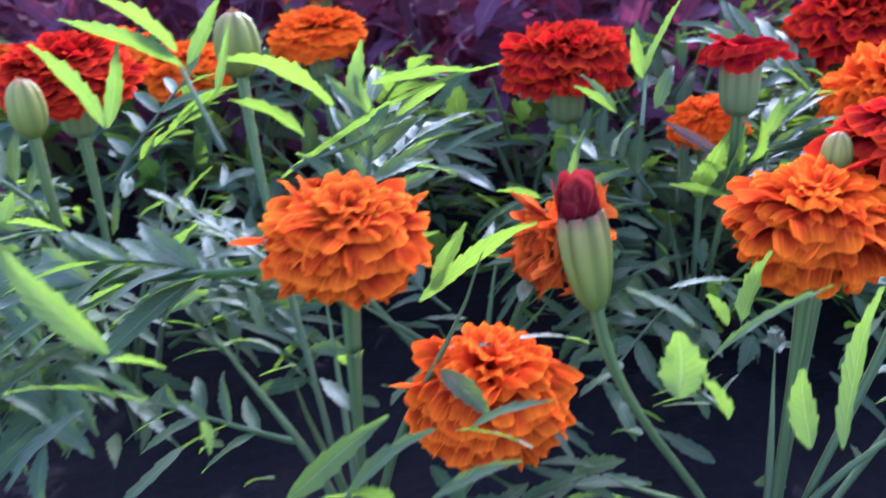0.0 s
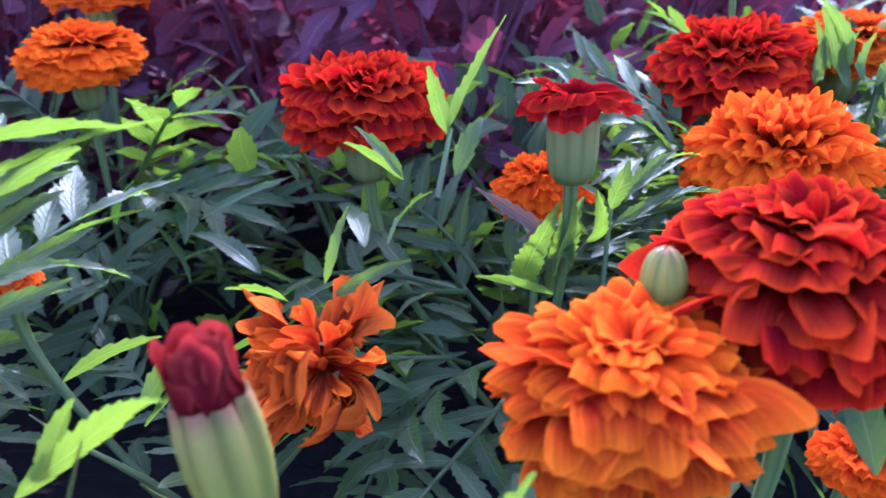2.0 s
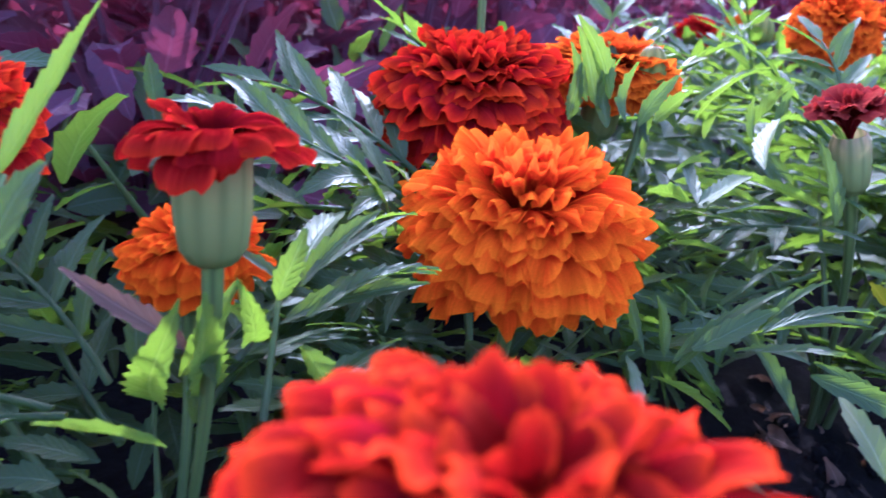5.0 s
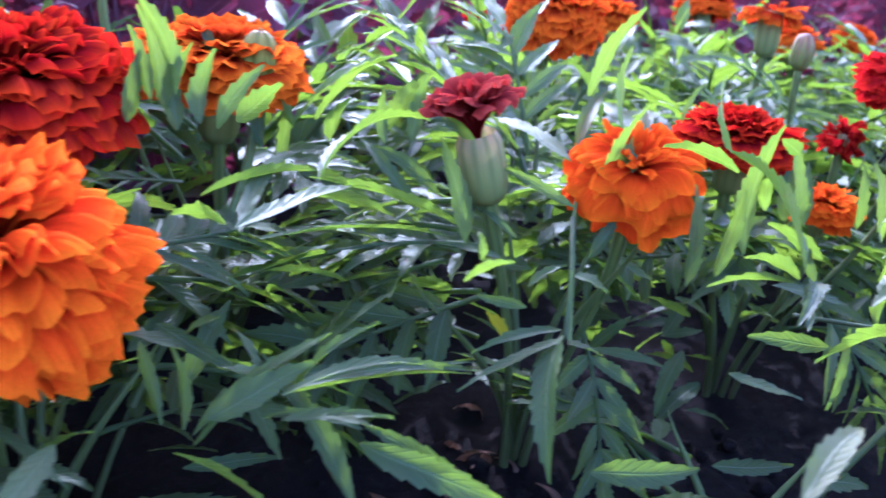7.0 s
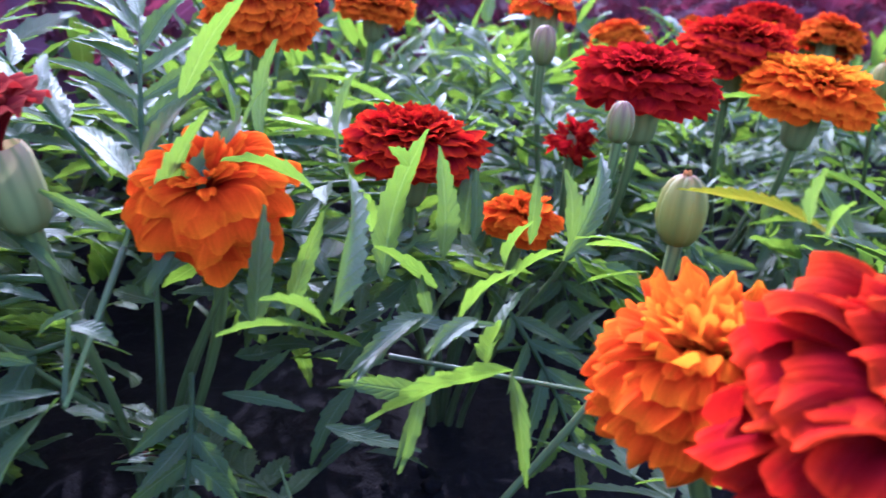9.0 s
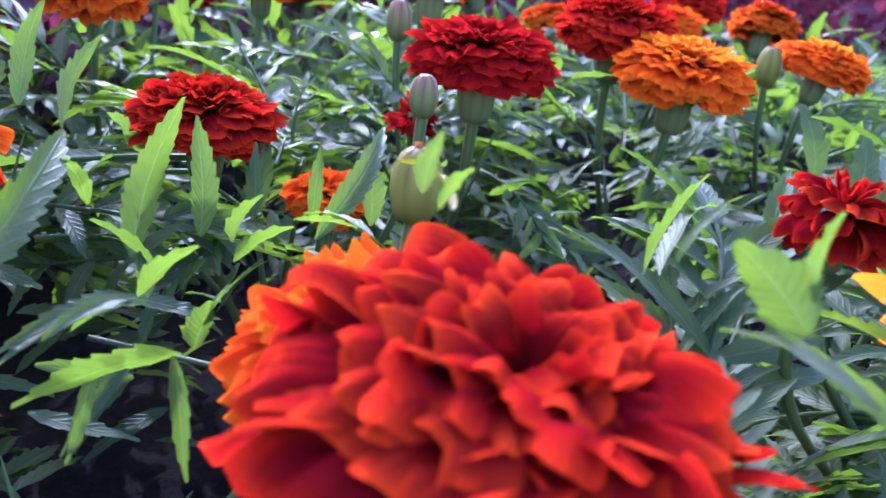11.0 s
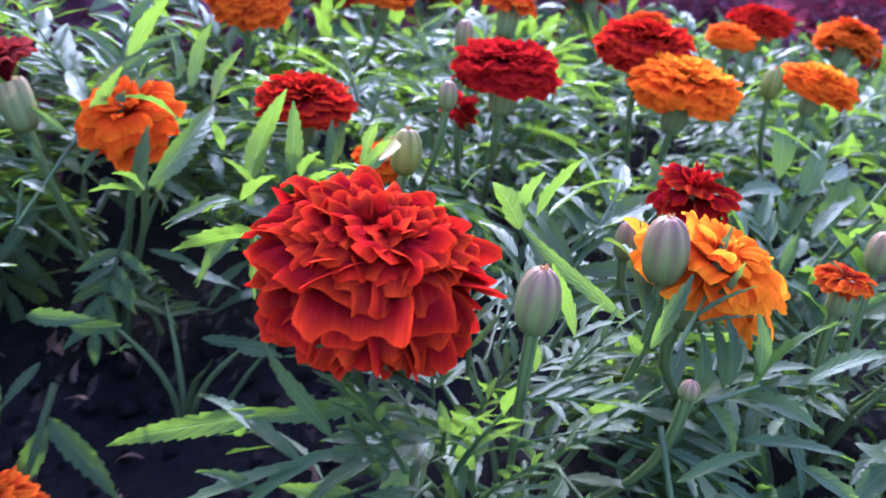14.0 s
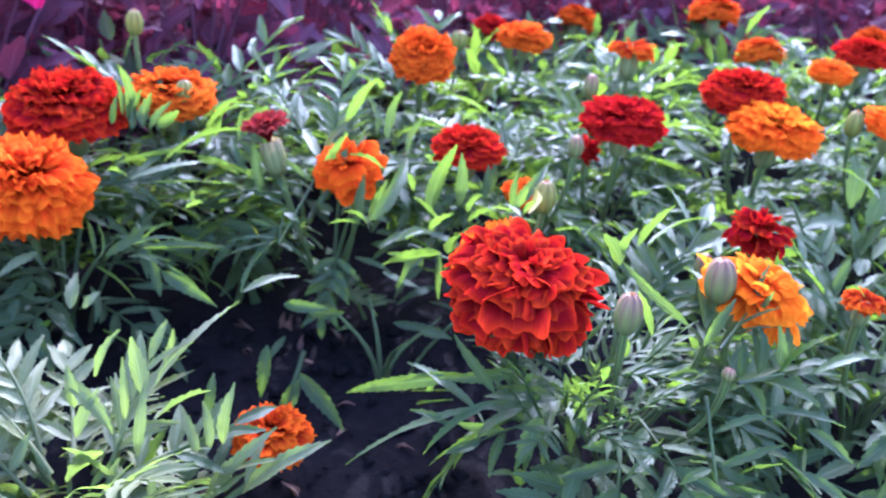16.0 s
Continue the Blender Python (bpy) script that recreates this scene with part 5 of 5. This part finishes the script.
# ---------------------------------------------------------------- more marigolds and purple bedding plants behind
def far_plant(seed, purple, flowers):
    """A plant some way off: one mass of leaves and a few flower heads."""
    rng = random.Random(seed)
    ob = new("purple_bedding_plant" if purple else "marigold_plant")
    s = Sheet()
    tall = rng.uniform(0.15, 0.20) if purple else rng.uniform(0.10, 0.125)
    for i in range(105 if purple else 85):
        az, rr = rng.uniform(0, 6.3), 0.085 * math.sqrt(rng.random())
        z = tall * (1 - 0.5 * (rr / 0.085) ** 2) * rng.random() ** 0.6
        m = Matrix.Translation((rr * math.cos(az), rr * math.sin(az), z)) @ Matrix.Rotation(az + rng.uniform(-0.9, 0.9), 4, "Z") @ Matrix.Rotation(-radians(rng.uniform(-35, 70)), 4, "Y") @ Matrix.Rotation(rng.uniform(-0.8, 0.8), 4, "X")
        if purple:
            pts, uvs = leaflet_grid(rng, rng.uniform(0.028, 0.046), rng.uniform(0.013, 0.022), rng.uniform(0.2, 1.1), rng.uniform(-0.5, 0.5), 4, 0.2, False)
        else:
            pts, uvs = leaflet_grid(rng, rng.uniform(0.026, 0.046), rng.uniform(0.008, 0.013), rng.uniform(0, 0.8), rng.uniform(-0.4, 0.4), 4, 0.25, False)
        s.grid(put(pts, m), uvs)
    tagged(part("foliage", s.mesh("foliage", [LEAF_PURPLE if purple else LEAF]), ob), kind="stuff")
    for i in range(3):
        az = i * 2.1 + rng.uniform(-0.5, 0.5)
        st = Sheet()
        tube(st, curve_points((0, 0, -0.016), (0, 0, 0.04), (0.03 * math.cos(az), 0.03 * math.sin(az), tall * 0.6), (0.05 * math.cos(az), 0.05 * math.sin(az), tall * 0.9), 7), (0.0022, 0.001), 5)
        part("branch", st.mesh("branch", [LEAF_PURPLE if purple else STEM]), ob)
    for i in range(flowers):
        az, rr = i * 2.4 + rng.uniform(-0.5, 0.5), rng.uniform(0.02, 0.075)
        p = (rr * math.cos(az), rr * math.sin(az), tall + rng.uniform(-0.005, 0.02))
        mat = MAGENTA if purple else rng.choice((RED, ORANGE, FLAME, CRIMSON))
        size = rng.uniform(0.065, 0.10) if purple else rng.uniform(0.044, 0.058)
        _, foot = flower(ob, *p, size, mat, (rng.uniform(-0.5, 0.5), rng.uniform(-0.9, 0.2), 1) if purple else (rng.uniform(-0.2, 0.2), rng.uniform(-0.3, 0.1), 1), count=14 if purple else 60, form="flat" if purple else "dense", cup=0.3 if purple else 1.0)
        st = Sheet()
        tube(st, curve_points((0, 0, 0), (0, 0, 0.04), foot - Vector((0, 0, 0.03)), foot, 8), (0.002, 0.0012), 5)
        part("stem", st.mesh("stem", [LEAF_PURPLE if purple else STEM]), ob)
    if purple:
        return tagged(ob, "dark purple-leaved bedding plant with magenta flowers", "plant", "purple plants behind the marigolds")
    return tagged(ob, "bushy green marigold plant in flower", "plant", "marigolds of the bed")


def bed_edge(x):
    """How far back the marigolds reach."""
    return 0.57 + 0.55 * min(1, max(0, (x - 0.05) / 0.55))


def background():
    rng = random.Random(77)
    green = [far_plant(300 + k, False, n) for k, n in enumerate((0, 0, 0, 1, 1))]
    purple = [far_plant(320 + k, True, n) for k, n in enumerate((5, 3, 6))]
    fresh = green + purple
    near = [(x, y) for x, y, _ in PLANTS]
    y = 0.40
    while y < 1.9:
        step = 0.125 if y < 0.95 else 0.17
        x = -0.55 - 0.5 * (y - 0.4)
        while x < 1.25 + 0.9 * (y - 0.4):
            px, py = x + rng.uniform(-0.03, 0.03), y + rng.uniform(-0.03, 0.03)
            if all(math.hypot(px - a, py - b) > 0.095 for a, b in near):
                is_purple = py > bed_edge(px)
                m = Matrix.Translation((px, py, 0)) @ Matrix.Rotation(rng.uniform(0, 6.3), 4, "Z") @ Matrix.Scale(rng.uniform(0.88, 1.1), 4)
                kinds = purple if is_purple else green[3:] if py > 0.84 or px < -0.2 or px > 0.95 else green[:3]
                pick = rng.choice(kinds if is_purple or rng.random() < 0.6 else green[:3])
                if pick in fresh:
                    fresh.remove(pick)
                    pick.matrix_basis = m
                else:
                    copy_thing(pick, m)
            x += step
        y += step

    for ob in fresh:
        ob.matrix_basis = Matrix.Translation((rng.uniform(1.5, 1.8), rng.uniform(0.6, 1.0), 0))


background()


# ---------------------------------------------------------------- litter on the soil
def litter():
    rng = random.Random(5)
    for i in range(22):
        x, y = (rng.gauss(0.338, 0.02), rng.gauss(0.455, 0.03)) if i < 12 else (rng.uniform(0.28, 0.44), rng.uniform(0.30, 0.42))
        pts, uv = petal_shape("limp", rng, 7)
        s = Sheet()
        s.grid(put(pts, Matrix.Rotation(rng.uniform(0, 6.3), 4, "Z") @ Matrix.Rotation(rng.uniform(-0.6, 0.6), 4, "Y") @ Matrix.Scale(rng.uniform(0.010, 0.020), 4)), uv)
        ob = new("dry_petal", s.mesh("dry_petal", [LEAF_DRY]))
        ob.location = (x, y, -0.0095)
        tagged(ob, "dry curled brown petal lying on the dark soil", "petal", "fallen petals")
    for i in range(270):
        x, y, r = rng.uniform(0.24, 0.46), rng.uniform(0.28, 0.47), rng.choice((0.0010, 0.0016, 0.0022, 0.0034)) * rng.uniform(0.8, 1.3)
        s = Sheet()
        lathe(s, [(r * 0.1, -r), (r * 0.8, -0.5 * r), (r * 1.1, 0.05 * r), (r * 0.7, 0.6 * r), (r * 0.1, 0.85 * r)], 8, 3, 0.22)
        ob = new("soil_clod", s.mesh("soil_clod", [SOIL]))
        ob.matrix_world = Matrix.Translation((x, y, -0.012)) @ Matrix.Rotation(rng.uniform(0, 6.3), 4, "X")
        tagged(ob, "small dark crumb of soil on the bed", "clod", "crumbs of soil")


litter()
